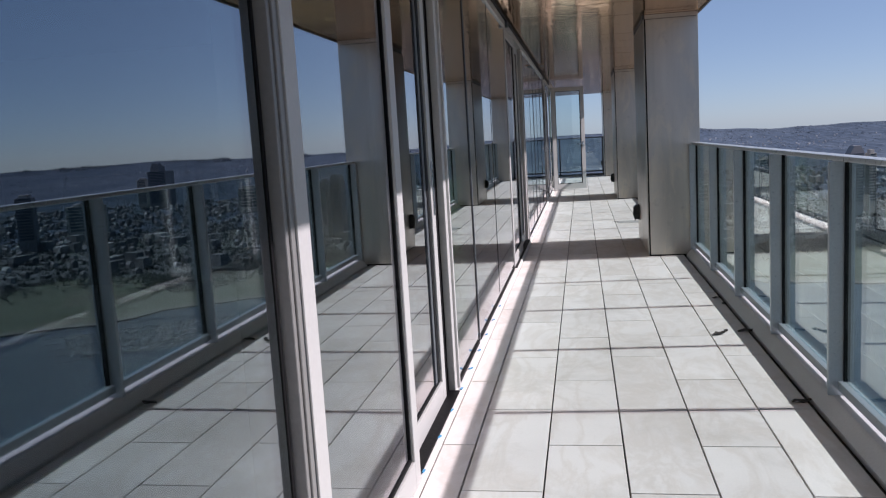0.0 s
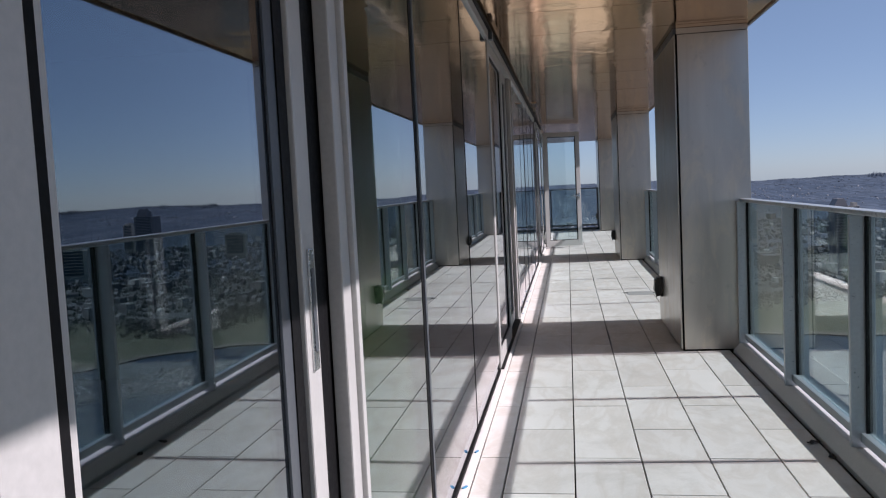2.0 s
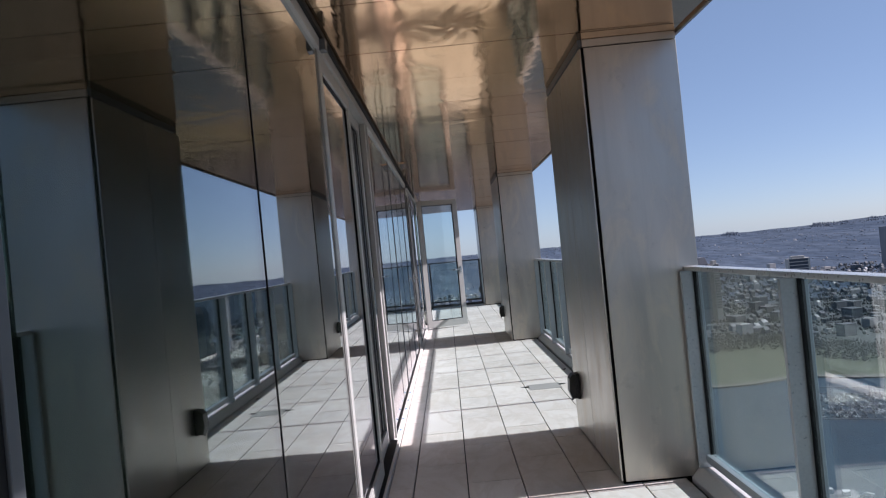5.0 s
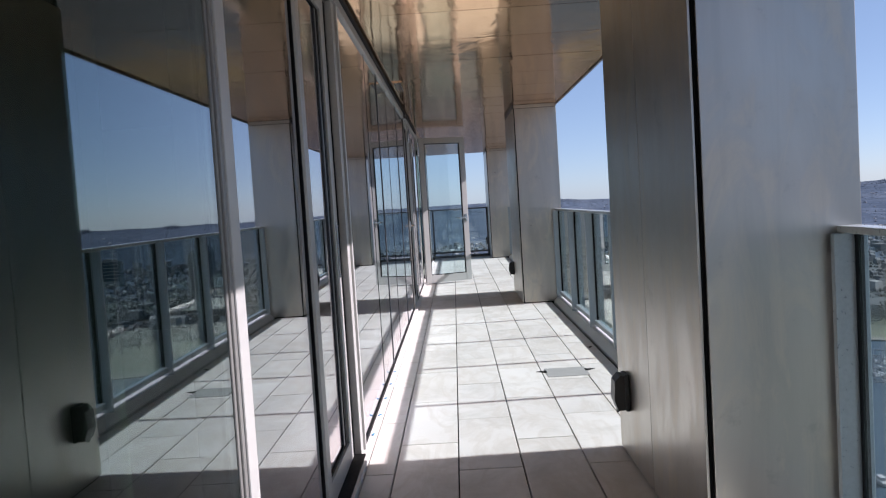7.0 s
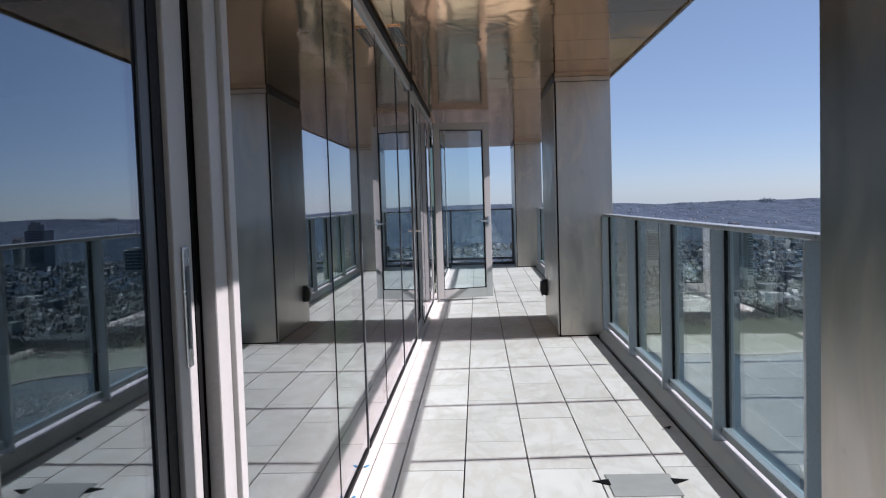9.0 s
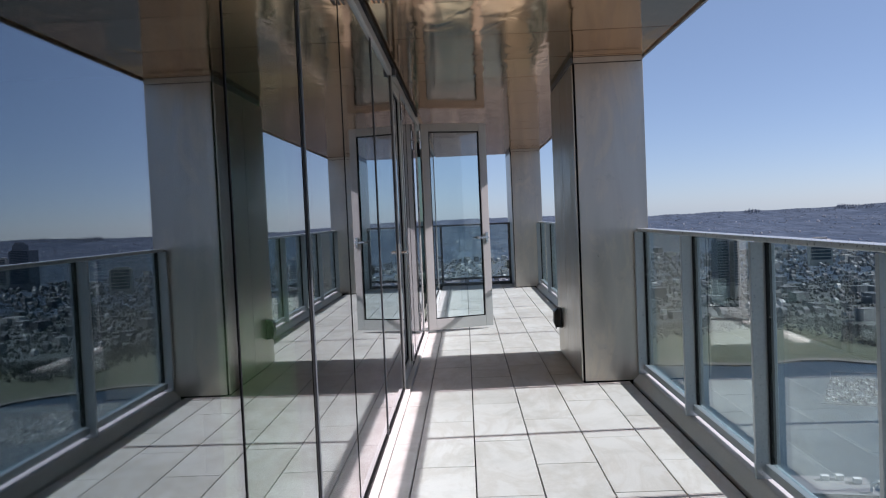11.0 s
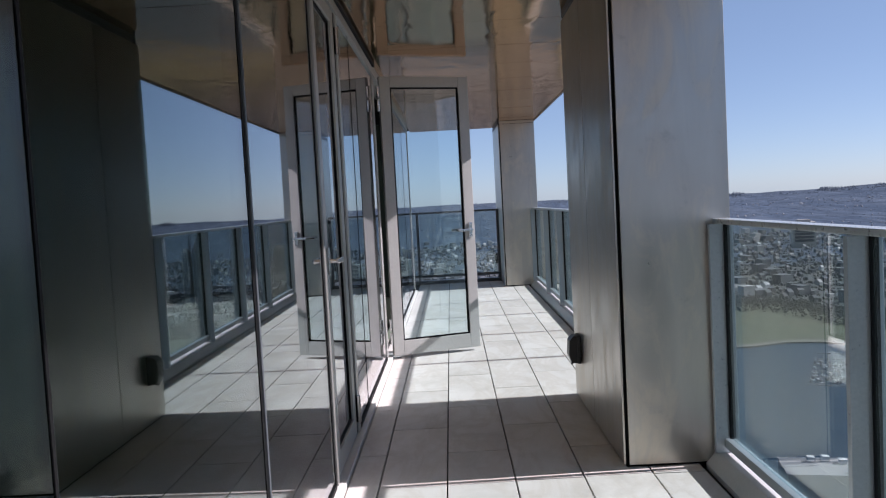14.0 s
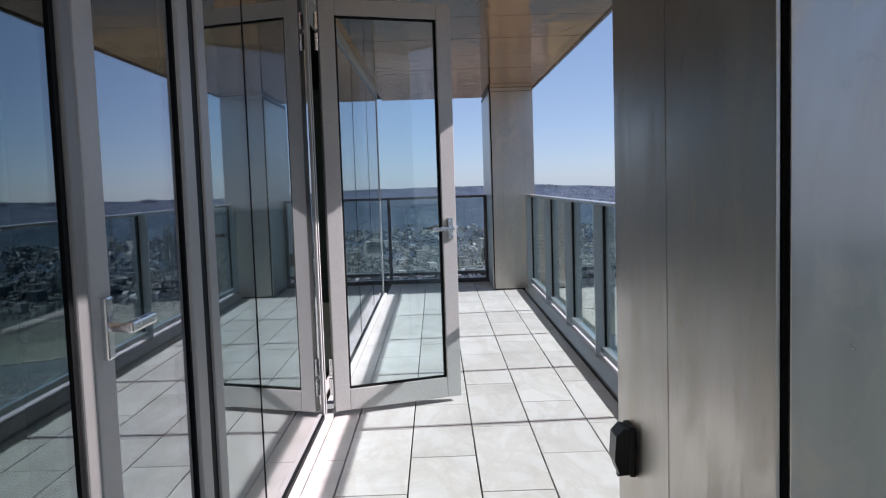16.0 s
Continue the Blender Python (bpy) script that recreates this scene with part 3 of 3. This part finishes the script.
# blue-grey tones put the distance haze into the hill's colour
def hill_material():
    m, nt, b = mat("hazy_wooded_hill")
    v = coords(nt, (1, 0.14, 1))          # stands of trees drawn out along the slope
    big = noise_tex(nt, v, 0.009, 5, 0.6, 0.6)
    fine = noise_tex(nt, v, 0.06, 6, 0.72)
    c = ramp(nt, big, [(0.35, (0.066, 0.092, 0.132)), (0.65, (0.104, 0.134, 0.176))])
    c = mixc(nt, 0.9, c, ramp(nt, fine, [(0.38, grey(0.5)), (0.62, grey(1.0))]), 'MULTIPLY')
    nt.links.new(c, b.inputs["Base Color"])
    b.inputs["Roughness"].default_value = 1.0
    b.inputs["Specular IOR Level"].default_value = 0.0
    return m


HILL = hill_material()
# far woods and houses hold the same haze in their bluish colours
WOODS = city_wall("hazy_far_woods", (0.048, 0.072, 0.104), (0.088, 0.118, 0.156), 0.8)
FAR_HOUSES = city_wall("hazy_far_houses", (0.13, 0.155, 0.19), (0.36, 0.38, 0.40), 0.7)
BOATS = city_wall("boat_hulls", (0.06, 0.075, 0.095), (0.70, 0.70, 0.70), 0.5)
WINDOWS = painted("far_windows", (0.05, 0.065, 0.085), 0.2)
TOWER_DARK = painted("dark_tower", (0.19, 0.19, 0.205), 0.6)
TOWER_PALE = painted("pale_tower", (0.44, 0.415, 0.37), 0.7)

R = random.Random(5)
bm = bmesh.new()
bmesh.ops.create_circle(bm, cap_ends=True, radius=4900, segments=96)
for v in bm.verts:
    v.co.z = SEA
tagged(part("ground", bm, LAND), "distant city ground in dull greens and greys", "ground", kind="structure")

bm = bmesh.new()
far = [polar(b, 600 + 16 * math.sin(b * 0.31) + 5 * math.sin(b * 0.9) + (70 if b < 6 else 0), 0.6) for b in range(-30, 76, 2)]
near = [polar(b, 235 + 18 * math.sin(b * 0.23), 0.6) for b in range(75, -31, -2)]
bm.faces.new([bm.verts.new(p) for p in far + near])
tagged(part("water", bm, WATER), "calm blue inlet water far below", "water", kind="structure")

bm = bmesh.new()
shore = [polar(b, 603 + 16 * math.sin(b * 0.31) + 5 * math.sin(b * 0.9) + (70 if b < 6 else 0), 1.2) for b in range(8, 61, 2)]
back = [polar(b, 790 + 40 * math.sin(b * 0.4), 1.2) for b in range(60, 7, -2)]
bm.faces.new([bm.verts.new(p) for p in shore + back])
tagged(part("park_lawn", bm, GRASS), "green and straw-coloured park lawn by the water", "lawn", kind="structure")
bm = bmesh.new()
for b in range(8, 60, 2):
    q = [polar(b, 597 + 16 * math.sin(b * 0.31) + 5 * math.sin(b * 0.9)), polar(b + 2, 597 + 16 * math.sin((b + 2) * 0.31) + 5 * math.sin((b + 2) * 0.9))]
    q += [polar(b + 2, 606 + 16 * math.sin((b + 2) * 0.31) + 5 * math.sin((b + 2) * 0.9)), polar(b, 606 + 16 * math.sin(b * 0.31) + 5 * math.sin(b * 0.9))]
    lo = [bm.verts.new(p) for p in q]
    hi = [bm.verts.new(p + Vector((0, 0, 1.6))) for p in q]
    bm.faces.new(hi)
    for i in range(4):
        bm.faces.new((lo[i], lo[(i + 1) % 4], hi[(i + 1) % 4], hi[i]))
tagged(part("sea_wall", bm, SHORE), "dull grey stone sea wall along the shore", "sea wall", kind="structure")


def raw_boxes(name, items, material, label, category):
    """Many small blocks in one mesh: (x, y, z0, w, d, h, turn, roof)."""
    vs, fs = [], []
    for x, y, z, w, d, h, a, roof in items:
        k = len(vs)
        ca, sa = math.cos(a), math.sin(a)
        for zz in (z, z + h):
            for sx, sy in ((-1, -1), (1, -1), (1, 1), (-1, 1)):
                px, py = sx * w / 2, sy * d / 2
                vs.append((x + px * ca - py * sa, y + px * sa + py * ca, zz))
        fs += [(k, k + 1, k + 5, k + 4), (k + 1, k + 2, k + 6, k + 5), (k + 2, k + 3, k + 7, k + 6), (k + 3, k, k + 4, k + 7)]
        if roof:
            for sx in (-1, 1):
                px = sx * w / 2
                vs.append((x + px * ca, y + px * sa, z + h + roof))
            fs += [(k + 4, k + 5, k + 9, k + 8), (k + 6, k + 7, k + 8, k + 9), (k + 5, k + 6, k + 9), (k + 7, k + 4, k + 8)]
        else:
            fs.append((k + 4, k + 5, k + 6, k + 7))
    me = bpy.data.meshes.new(name)
    me.from_pydata(vs, [], fs)
    me.materials.append(material)
    return tagged(new(name, me), label, category, kind="stuff")


def crest(b):
    u = min(1.0, max(0.0, (b - 3) / 11))
    return 95 - 19 * u * u * (3 - 2 * u) + 12 * math.exp(-((b - 30) / 5) ** 2) + 9 * noise.noise((b * 0.12, 3.0, 0)) + 4 * noise.noise((b * 0.6, 7.0, 0))


def rise(d, b):
    """Height of the land above the sea at a distance and bearing."""
    t = min(1.0, max(0.0, (d - 1250) / 2900))
    return crest(b) * (0.35 * t + 0.65 * t * t) + 5 * t * noise.noise((d * 0.004, b * 0.2, 1))


vs, fs = [], []
NB, ND = 220, 26
for i in range(NB):
    b = -62 + 155 * i / (NB - 1)
    for j in range(ND):
        d = 1200 + 3100 * j / (ND - 1)
        p = polar(b, d, rise(d, b) + 0.3)
        vs.append(tuple(p))
for i in range(NB - 1):
    for j in range(ND - 1):
        k = i * ND + j
        fs.append((k, k + ND, k + ND + 1, k + 1))
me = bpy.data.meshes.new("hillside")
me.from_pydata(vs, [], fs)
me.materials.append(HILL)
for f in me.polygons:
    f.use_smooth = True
tagged(new("hillside", me), "wooded hillside in hazy blue rising to the horizon behind the city", "hills", kind="structure")

def street_grid(u0, v0, near, far_d):
    """Plots along parallel streets, as (x, y, distance, bearing)."""
    ca, sa = math.cos(0.2), math.sin(0.2)
    n = int(far_d * 1.5 / u0)
    for i in range(-n, n):
        for j in range(0, int(far_d * 1.4 / v0)):
            u, v = i * u0, j * v0
            x, y = u * ca - v * sa, u * sa + v * ca
            d, b = math.hypot(x, y), math.degrees(math.atan2(x, y))
            if near < d < far_d and -28 < b < 62:
                yield x, y, d, b


items, tree_plots = [], []
for x, y, d, b in street_grid(12.5, 29.0, 815, 1850):
    if R.random() < 0.42:
        items.append((x + R.uniform(-2, 2), y + R.uniform(-3, 3), SEA + rise(d, b), R.uniform(3.6, 6.8), R.uniform(5, 9), R.uniform(3, 6.0), 0.2 + R.uniform(-0.04, 0.04), R.choice((0, 0, 2.0, 2.8))))
    if R.random() < 0.7:
        tree_plots.append((x + R.uniform(-8, 8), y + 16 + R.uniform(-4, 4), d, b))
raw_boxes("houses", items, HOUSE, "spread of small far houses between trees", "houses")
items = []
while len(items) < 1300:
    d, b = R.uniform(1700, 3450), R.uniform(-32, 66)
    p = polar(b, d)
    if noise.noise((p.x * 0.0022, p.y * 0.004, 5.0)) + R.uniform(-0.2, 0.2) > 0.12:
        k = 0.6 + d / 3600
        items.append((p.x, p.y, SEA + rise(d, b), R.uniform(1.5, 3.8) * k, R.uniform(3, 5), R.uniform(1.0, 1.8) * k, 0.2 + R.uniform(-0.3, 0.3), R.choice((0, 2.5))))
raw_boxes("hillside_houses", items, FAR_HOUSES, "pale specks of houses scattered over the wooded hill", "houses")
items = []
for _ in range(260):
    d = 830 + 1100 * R.random() ** 1.2
    b = R.uniform(-28, 62)
    p = polar(b, d)
    items.append((p.x, p.y, SEA + rise(d, b), R.uniform(8, 17), R.uniform(9, 22), R.uniform(6, 13), 0.2 + R.uniform(-0.1, 0.1), 0))
raw_boxes("apartment_blocks", items, BLOCK, "low and mid-rise far apartment blocks in pale tones", "buildings")


def clumps(name, spots, material, label):
    """Uneven leafy clumps: squashed and jittered low-poly crowns."""
    base = bmesh.new()
    bmesh.ops.create_icosphere(base, subdivisions=1, radius=1.0)
    bv = [v.co.copy() for v in base.verts]
    bf = [[v.index for v in f.verts] for f in base.faces]
    base.free()
    vs, fs = [], []
    for x, y, z, r, h in spots:
        k = len(vs)
        for v in bv:
            j = R.uniform(0.65, 1.2)
            vs.append((x + v.x * r * j, y + v.y * r * j, z + h * 0.5 + v.z * h * 0.55 * R.uniform(0.75, 1.25)))
        fs += [[k + i for i in f] for f in bf]
    me = bpy.data.meshes.new(name)
    me.from_pydata(vs, [], fs)
    me.materials.append(material)
    for f in me.polygons:
        f.use_smooth = True
    return tagged(new(name, me), label, "trees", kind="stuff")


spots = []
for x, y, d, b in tree_plots:
    for _ in range(13 if d < 1250 else 6):
        s = R.uniform(0.6, 1.5) * R.choice((0.7, 1.0, 1.0, 1.4))
        spots.append((x + R.uniform(-9, 9), y + R.uniform(-6, 6), SEA + rise(d, b), s, s * R.uniform(1.2, 2.6)))
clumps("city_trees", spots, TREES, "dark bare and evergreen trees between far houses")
spots = []
for _ in range(2000):
    b = R.choice((R.uniform(9, 19), R.uniform(17, 24), R.uniform(24, 31), R.uniform(24, 50)))
    d = 785 + 40 * math.sin(b * 0.4) - 75 * R.random() ** 3
    p = polar(b, d)
    wide, tall = R.uniform(1.2, 3.2), R.uniform(2.5, 7.5)
    for _ in range(8):          # a loose crown of small clumps
        u = R.random()
        s = R.uniform(0.35, 0.95)
        spots.append((p.x + R.gauss(0, wide * 0.5) * (1.1 - 0.7 * u), p.y + R.gauss(0, wide * 0.5), SEA + 0.6 + u * tall, s, s * R.uniform(1.0, 1.9)))
clumps("park_trees", spots, TREES, "dark trees along the edge of the lawn")

spots = []
for _ in range(11000):
    b = R.uniform(-40, 70)
    d = R.uniform(3900, 4240)
    group = noise.noise((b * 0.9, 2.0, 0.3))
    p = polar(b, d)
    w = R.uniform(1.2, 2.8)
    spots.append((p.x, p.y, SEA + rise(d, b) - 3, w, R.uniform(2.5, 6.5) + max(0, group) * R.uniform(3, 22) * (1.0 if b > 16 else 0.35)))
for _ in range(26000):
    d, b = 1450 + 2550 * R.random() ** 0.8, R.uniform(-34, 66)
    p = polar(b, d)
    s = R.uniform(1.2, 2.9) * (0.55 + d / 4500)
    spots.append((p.x, p.y, SEA + rise(d, b) - 1.0, s * R.uniform(1.0, 2.4), s * R.uniform(0.35, 0.75)))
clumps("hill_woods", spots, WOODS, "dense woods along the hill crest, coloured blue for haze")


def tower(b, d, w, dp, top, wall, label, floors, turn=0.0, crown=0.0, step=0.0):
    p = polar(b, d)
    t = thing("tower", label, "building", (p.x, p.y, SEA))
    t.rotation_euler = (0, 0, radians(-b) + turn)
    h = top - SEA
    boxes("wall", wall, t, (-w / 2, w / 2, -dp / 2, dp / 2, 0, h))
    if crown:
        bm = bmesh.new()
        prism(bm, [(-w / 2, h + 0.05), (w / 2, h + 0.05), (w / 4, h + crown), (-w / 5, h + crown)], -dp / 2, dp / 2)
        part("roof", bm, wall, t)
    elif step:
        boxes("roof", wall, t, (-w * 0.1, w * 0.38, -dp * 0.35, dp * 0.35, h + 0.05, h + step * 0.7), (w * 0.02, w * 0.3, -dp * 0.25, dp * 0.25, h + step * 0.7, h + step))
    else:
        boxes("roof", CONCRETE, t, (-w * 0.3, w * 0.3, -dp * 0.3, dp * 0.3, h + 0.05, h + 4))
    f0 = max(2, int(h * 0.25 / (h / floors)))
    for i in range(f0, floors):
        z = h * i / floors
        boxes("window_band", WINDOWS, t, (-w * 0.42, w * 0.42, -dp / 2 - 0.3, -dp / 2 - 0.02, z + 0.9, z + h / floors - 0.5))
    return t


tower(29.2, 1750, 40, 34, -27, TOWER_DARK, "large grey-brown tower with a stepped top on the far hillside", 26, 0.5, 0.0, 16)
tower(30.35, 1800, 18, 22, -44, TOWER_PALE, "pale residential tower beside the stepped one", 20, 0.4)
tower(17.35, 1000, 15, 13, -40, TOWER_DARK, "dark tower with a sloped crown", 22, 0.45, 8)
tower(18.25, 1005, 7, 12, -41, TOWER_PALE, "slim cream tower with banded windows", 22, 0.45)
tower(34.0, 1300, 50, 30, -64, TOWER_PALE, "broad pale hospital-like block", 10, 0.3)
tower(23.5, 1500, 36, 20, -64, TOWER_PALE, "long white mid-rise block", 8, 0.2)
tower(12.0, 1300, 20, 16, -56, TOWER_PALE, "pale mid-rise tower among trees", 14, 0.4)
tower(37.5, 1150, 20, 18, -40, TOWER_DARK, "grey tower with dark windows", 18, 0.3)
tower(4.0, 1250, 44, 20, -84, TOWER_PALE, "long white low block", 6, 0.3)
tower(7.5, 1120, 40, 26, -78, TOWER_PALE, "white low office block", 6, 0.1)

# marina
boats = []
for row in range(8):
    d = 492 + row * 8.5
    for i in range(74):
        if R.random() < 0.30 + 0.28 * math.sin(i * 0.35 + row * 1.7):
            continue
        b = 23.4 + i * 0.17 + row * 0.05 + R.uniform(-0.04, 0.04)
        p = polar(b, d + R.uniform(-1.5, 1.5))
        w, ln, h = R.uniform(0.7, 1.1), R.uniform(2.4, 5.0), R.uniform(0.4, 0.8)
        turn = R.uniform(-0.08, 0.08) - radians(b) + 0.35
        boats.append((p.x, p.y, SEA + 0.4, w, ln, h, turn, 0))
        if R.random() < 0.7:
            boats.append((p.x, p.y, SEA + 0.4 + h, w * 0.7, ln * R.uniform(0.25, 0.5), R.uniform(0.5, 1.2), turn, 0.3))
        if R.random() < 0.45:
            boats.append((p.x, p.y, SEA + 1.2, 0.1, 0.1, R.uniform(5, 9), 0, 0))
raw_boxes("moored_boats", boats, BOATS, "white yachts and motor boats moored in rows", "boats")
dk = []
for row in range(6):
    b0 = 23 + row * 0.15
    for i in range(14):
        p = polar(b0 + 0.5 + i, 486 + row * 18)
        dk.append((p.x, p.y, SEA + 0.7, 8.0, 1.1, 0.3, -radians(b0 + i), 0))
raw_boxes("marina_docks", dk, TOWER_DARK, "narrow floating docks of the marina", "docks")

# flat-roofed block on the near shore
nb = thing("shore_building", "flat-roofed grey block with rooftop units by the water", "building", (*polar(23.4, 312)[:2], SEA))
nb.rotation_euler = (0, 0, radians(-12))
boxes("wall", TOWER_DARK, nb, (-12, 12, -9, 9, 0, 12))
boxes("roof", TOWER_DARK, nb, (-12.3, 12.3, -9.3, 9.3, 12.01, 12.5))
for x, y in ((-3, 4), (2, 5), (7, 2)):
    boxes("roof_unit", BOATS, nb, (x, x + 2.5, y, y + 2.5, 12.51, 14.2))
bt = thing("sailing_boat", "small white boat out on the water", "boat", (*polar(27.0, 325)[:2], SEA + 0.6))
boxes("hull", BOATS, bt, (-1.6, 1.6, -4, 4, 0.0, 1.6), bevel=0.6)
boxes("cabin", BOATS, bt, (-1.0, 1.0, -1.5, 2, 1.61, 2.8), bevel=0.2)

# white bent pipe on the block's roof
bm = bmesh.new()
tube(bm, (10.5, -6, 12.5), (10.5, -6, 15.2), 0.55)
tube(bm, (10.5, -6, 15.0), (12.5, -6.5, 16.2), 0.55)
tube(bm, (12.3, -6.5, 16.2), (14.6, -7, 15.6), 0.5)
part("vent_pipe", bm, SILL, nb, "white bent vent pipe")

# ---- small things on the balcony ----
def shim(x, y, a):
    s = boxes("blue_clip", BLUE, None, (-0.006, 0.006, -0.016, 0.016, 0.0, 0.005), bevel=0.002)
    s.matrix_basis = pose(x, y, 0.0226, 0, 0, a)
    return tagged(s, "small blue plastic clip lying on the sill", "clip", "blue clips")


for i, y in enumerate((2.55, 2.9, 3.25, 3.58, 3.9, 4.25, 4.62, 5.0, 5.4, 5.85, 9.9, 10.3, 10.7, 11.1, 11.5)):
    shim(WALL_X + 0.022, y, -20 + 13 * math.sin(i * 2.1))


def dead_leaf(x, y, s, a):
    bm = bmesh.new()
    bmesh.ops.create_grid(bm, x_segments=4, y_segments=3, size=0.5)
    for v in bm.verts:
        w = 1 - abs(v.co.x) * 1.6
        v.co = Vector((v.co.x * s, v.co.y * s * 0.55 * max(0.15, w), 0.006 + s * 0.22 * (v.co.y ** 2 + 0.5 * v.co.x ** 2) + 0.004 * math.sin(v.co.x * 9 + a)))
    bmesh.ops.solidify(bm, geom=bm.faces[:], thickness=0.002)
    ob = part("dead_leaf", bm, LEAF, None)
    ob.matrix_basis = pose(x, y, 0.0, 0, 0, a)
    return tagged(ob, "dark curled dead leaf lying on the tiles", "leaf", "dead leaves")


for x, y, s, a in ((0.93, 6.05, 0.07, 20), (0.95, 5.85, 0.06, 80), (0.95, 5.05, 0.12, 15), (0.78, 5.0, 0.10, 40), (0.83, 5.07, 0.05, 100), (0.93, 3.75, 0.09, 10), (0.9, 12.1, 0.05, 30)):
    dead_leaf(x, y, s, a)

dc = thing("floor_access_cover", "grey slate access cover with chipped dark corners in the tiles", "floor cover", (0.44, 11.13, 0))
boxes("plate", SLATE, dc, (0.012, 0.30, 0.0, 0.27, -0.018, 0.0022), bevel=0.001)
for x, sgn in ((-0.055, 1), (0.365, -1)):
    bm = bmesh.new()
    prism(bm, [(x, 0.19), (x + 0.075 * sgn, 0.21), (x + 0.075 * sgn, 0.13)], -0.002, 0.0024, "z")
    part("chipped_corner", bm, SHADOWGAP, dc, "dark chipped corner")

# slots in the ceiling beside the glazing header
for y in (5.35, 12.75):
    v = thing("ceiling_slot_vent", "narrow bronze slot vent set into the metal ceiling", "vent", (-0.565, y, CEIL_Z), group="ceiling slots")
    boxes("frame", SOFFIT, v, (-0.045, -0.033, 0, 0.62, -0.006, -0.0005), (0.033, 0.045, 0, 0.62, -0.006, -0.0005), (-0.033, 0.033, 0, 0.012, -0.006, -0.0005), (-0.033, 0.033, 0.608, 0.62, -0.006, -0.0005))
    for i in range(3):
        x = -0.022 + 0.022 * i
        boxes("slat", RAIL_DARK, v, (x - 0.006, x + 0.006, 0.0125, 0.6075, -0.004, -0.0005))

# brackets at the heads of the door posts
for y in (7.57, 14.97):
    br = boxes("head_bracket", RAIL_DARK, None, (-0.004, 0.026, -0.035, 0.035, -0.05, 0.0), bevel=0.003)
    br.location = (WALL_X + 0.0125, y, HEAD_Z + 0.045)
    tagged(br, "small dark metal bracket at the door head", "bracket", "head brackets")

# ---- floor tiles ----
COLS = (-0.622, -0.48, -0.18, 0.122, 0.424, 0.727, 0.96)
LEN, GAP, DEPTH = 0.87, 0.007, 0.02
tile_meshes = {}


def tile_mesh(w, n):
    key = (round(w, 3), round(n, 3))
    if key not in tile_meshes:
        bm = bmesh.new()
        box(bm, 0, w, 0, n, -DEPTH, 0)
        top = [e for e in bm.edges if all(v.co.z > -0.001 for v in e.verts)]
        bmesh.ops.bevel(bm, geom=top, offset=0.0012, segments=1, affect='EDGES')
        me = bpy.data.meshes.new("tile")
        bm.to_mesh(me)
        bm.free()
        me.materials.append(TILE)
        tile_meshes[key] = me
    return tile_meshes[key]


RT = random.Random(3)
for c in range(len(COLS) - 1):
    x0, x1 = COLS[c] + GAP / 2, COLS[c + 1] - GAP / 2
    y = 4.10 + (0.435 if c % 2 == 1 else 0.0) - 10 * LEN
    while y < Y1:
        a, b = max(y, Y0), min(y + LEN, Y1 - 0.05)
        if b - a > 0.05:
            t = new("tile", tile_mesh(x1 - x0, round(b - a - GAP, 3)))
            t.location = (x0, a + GAP / 2, RT.uniform(-0.0012, 0.0))
            t.parent = fl
        y += LEN
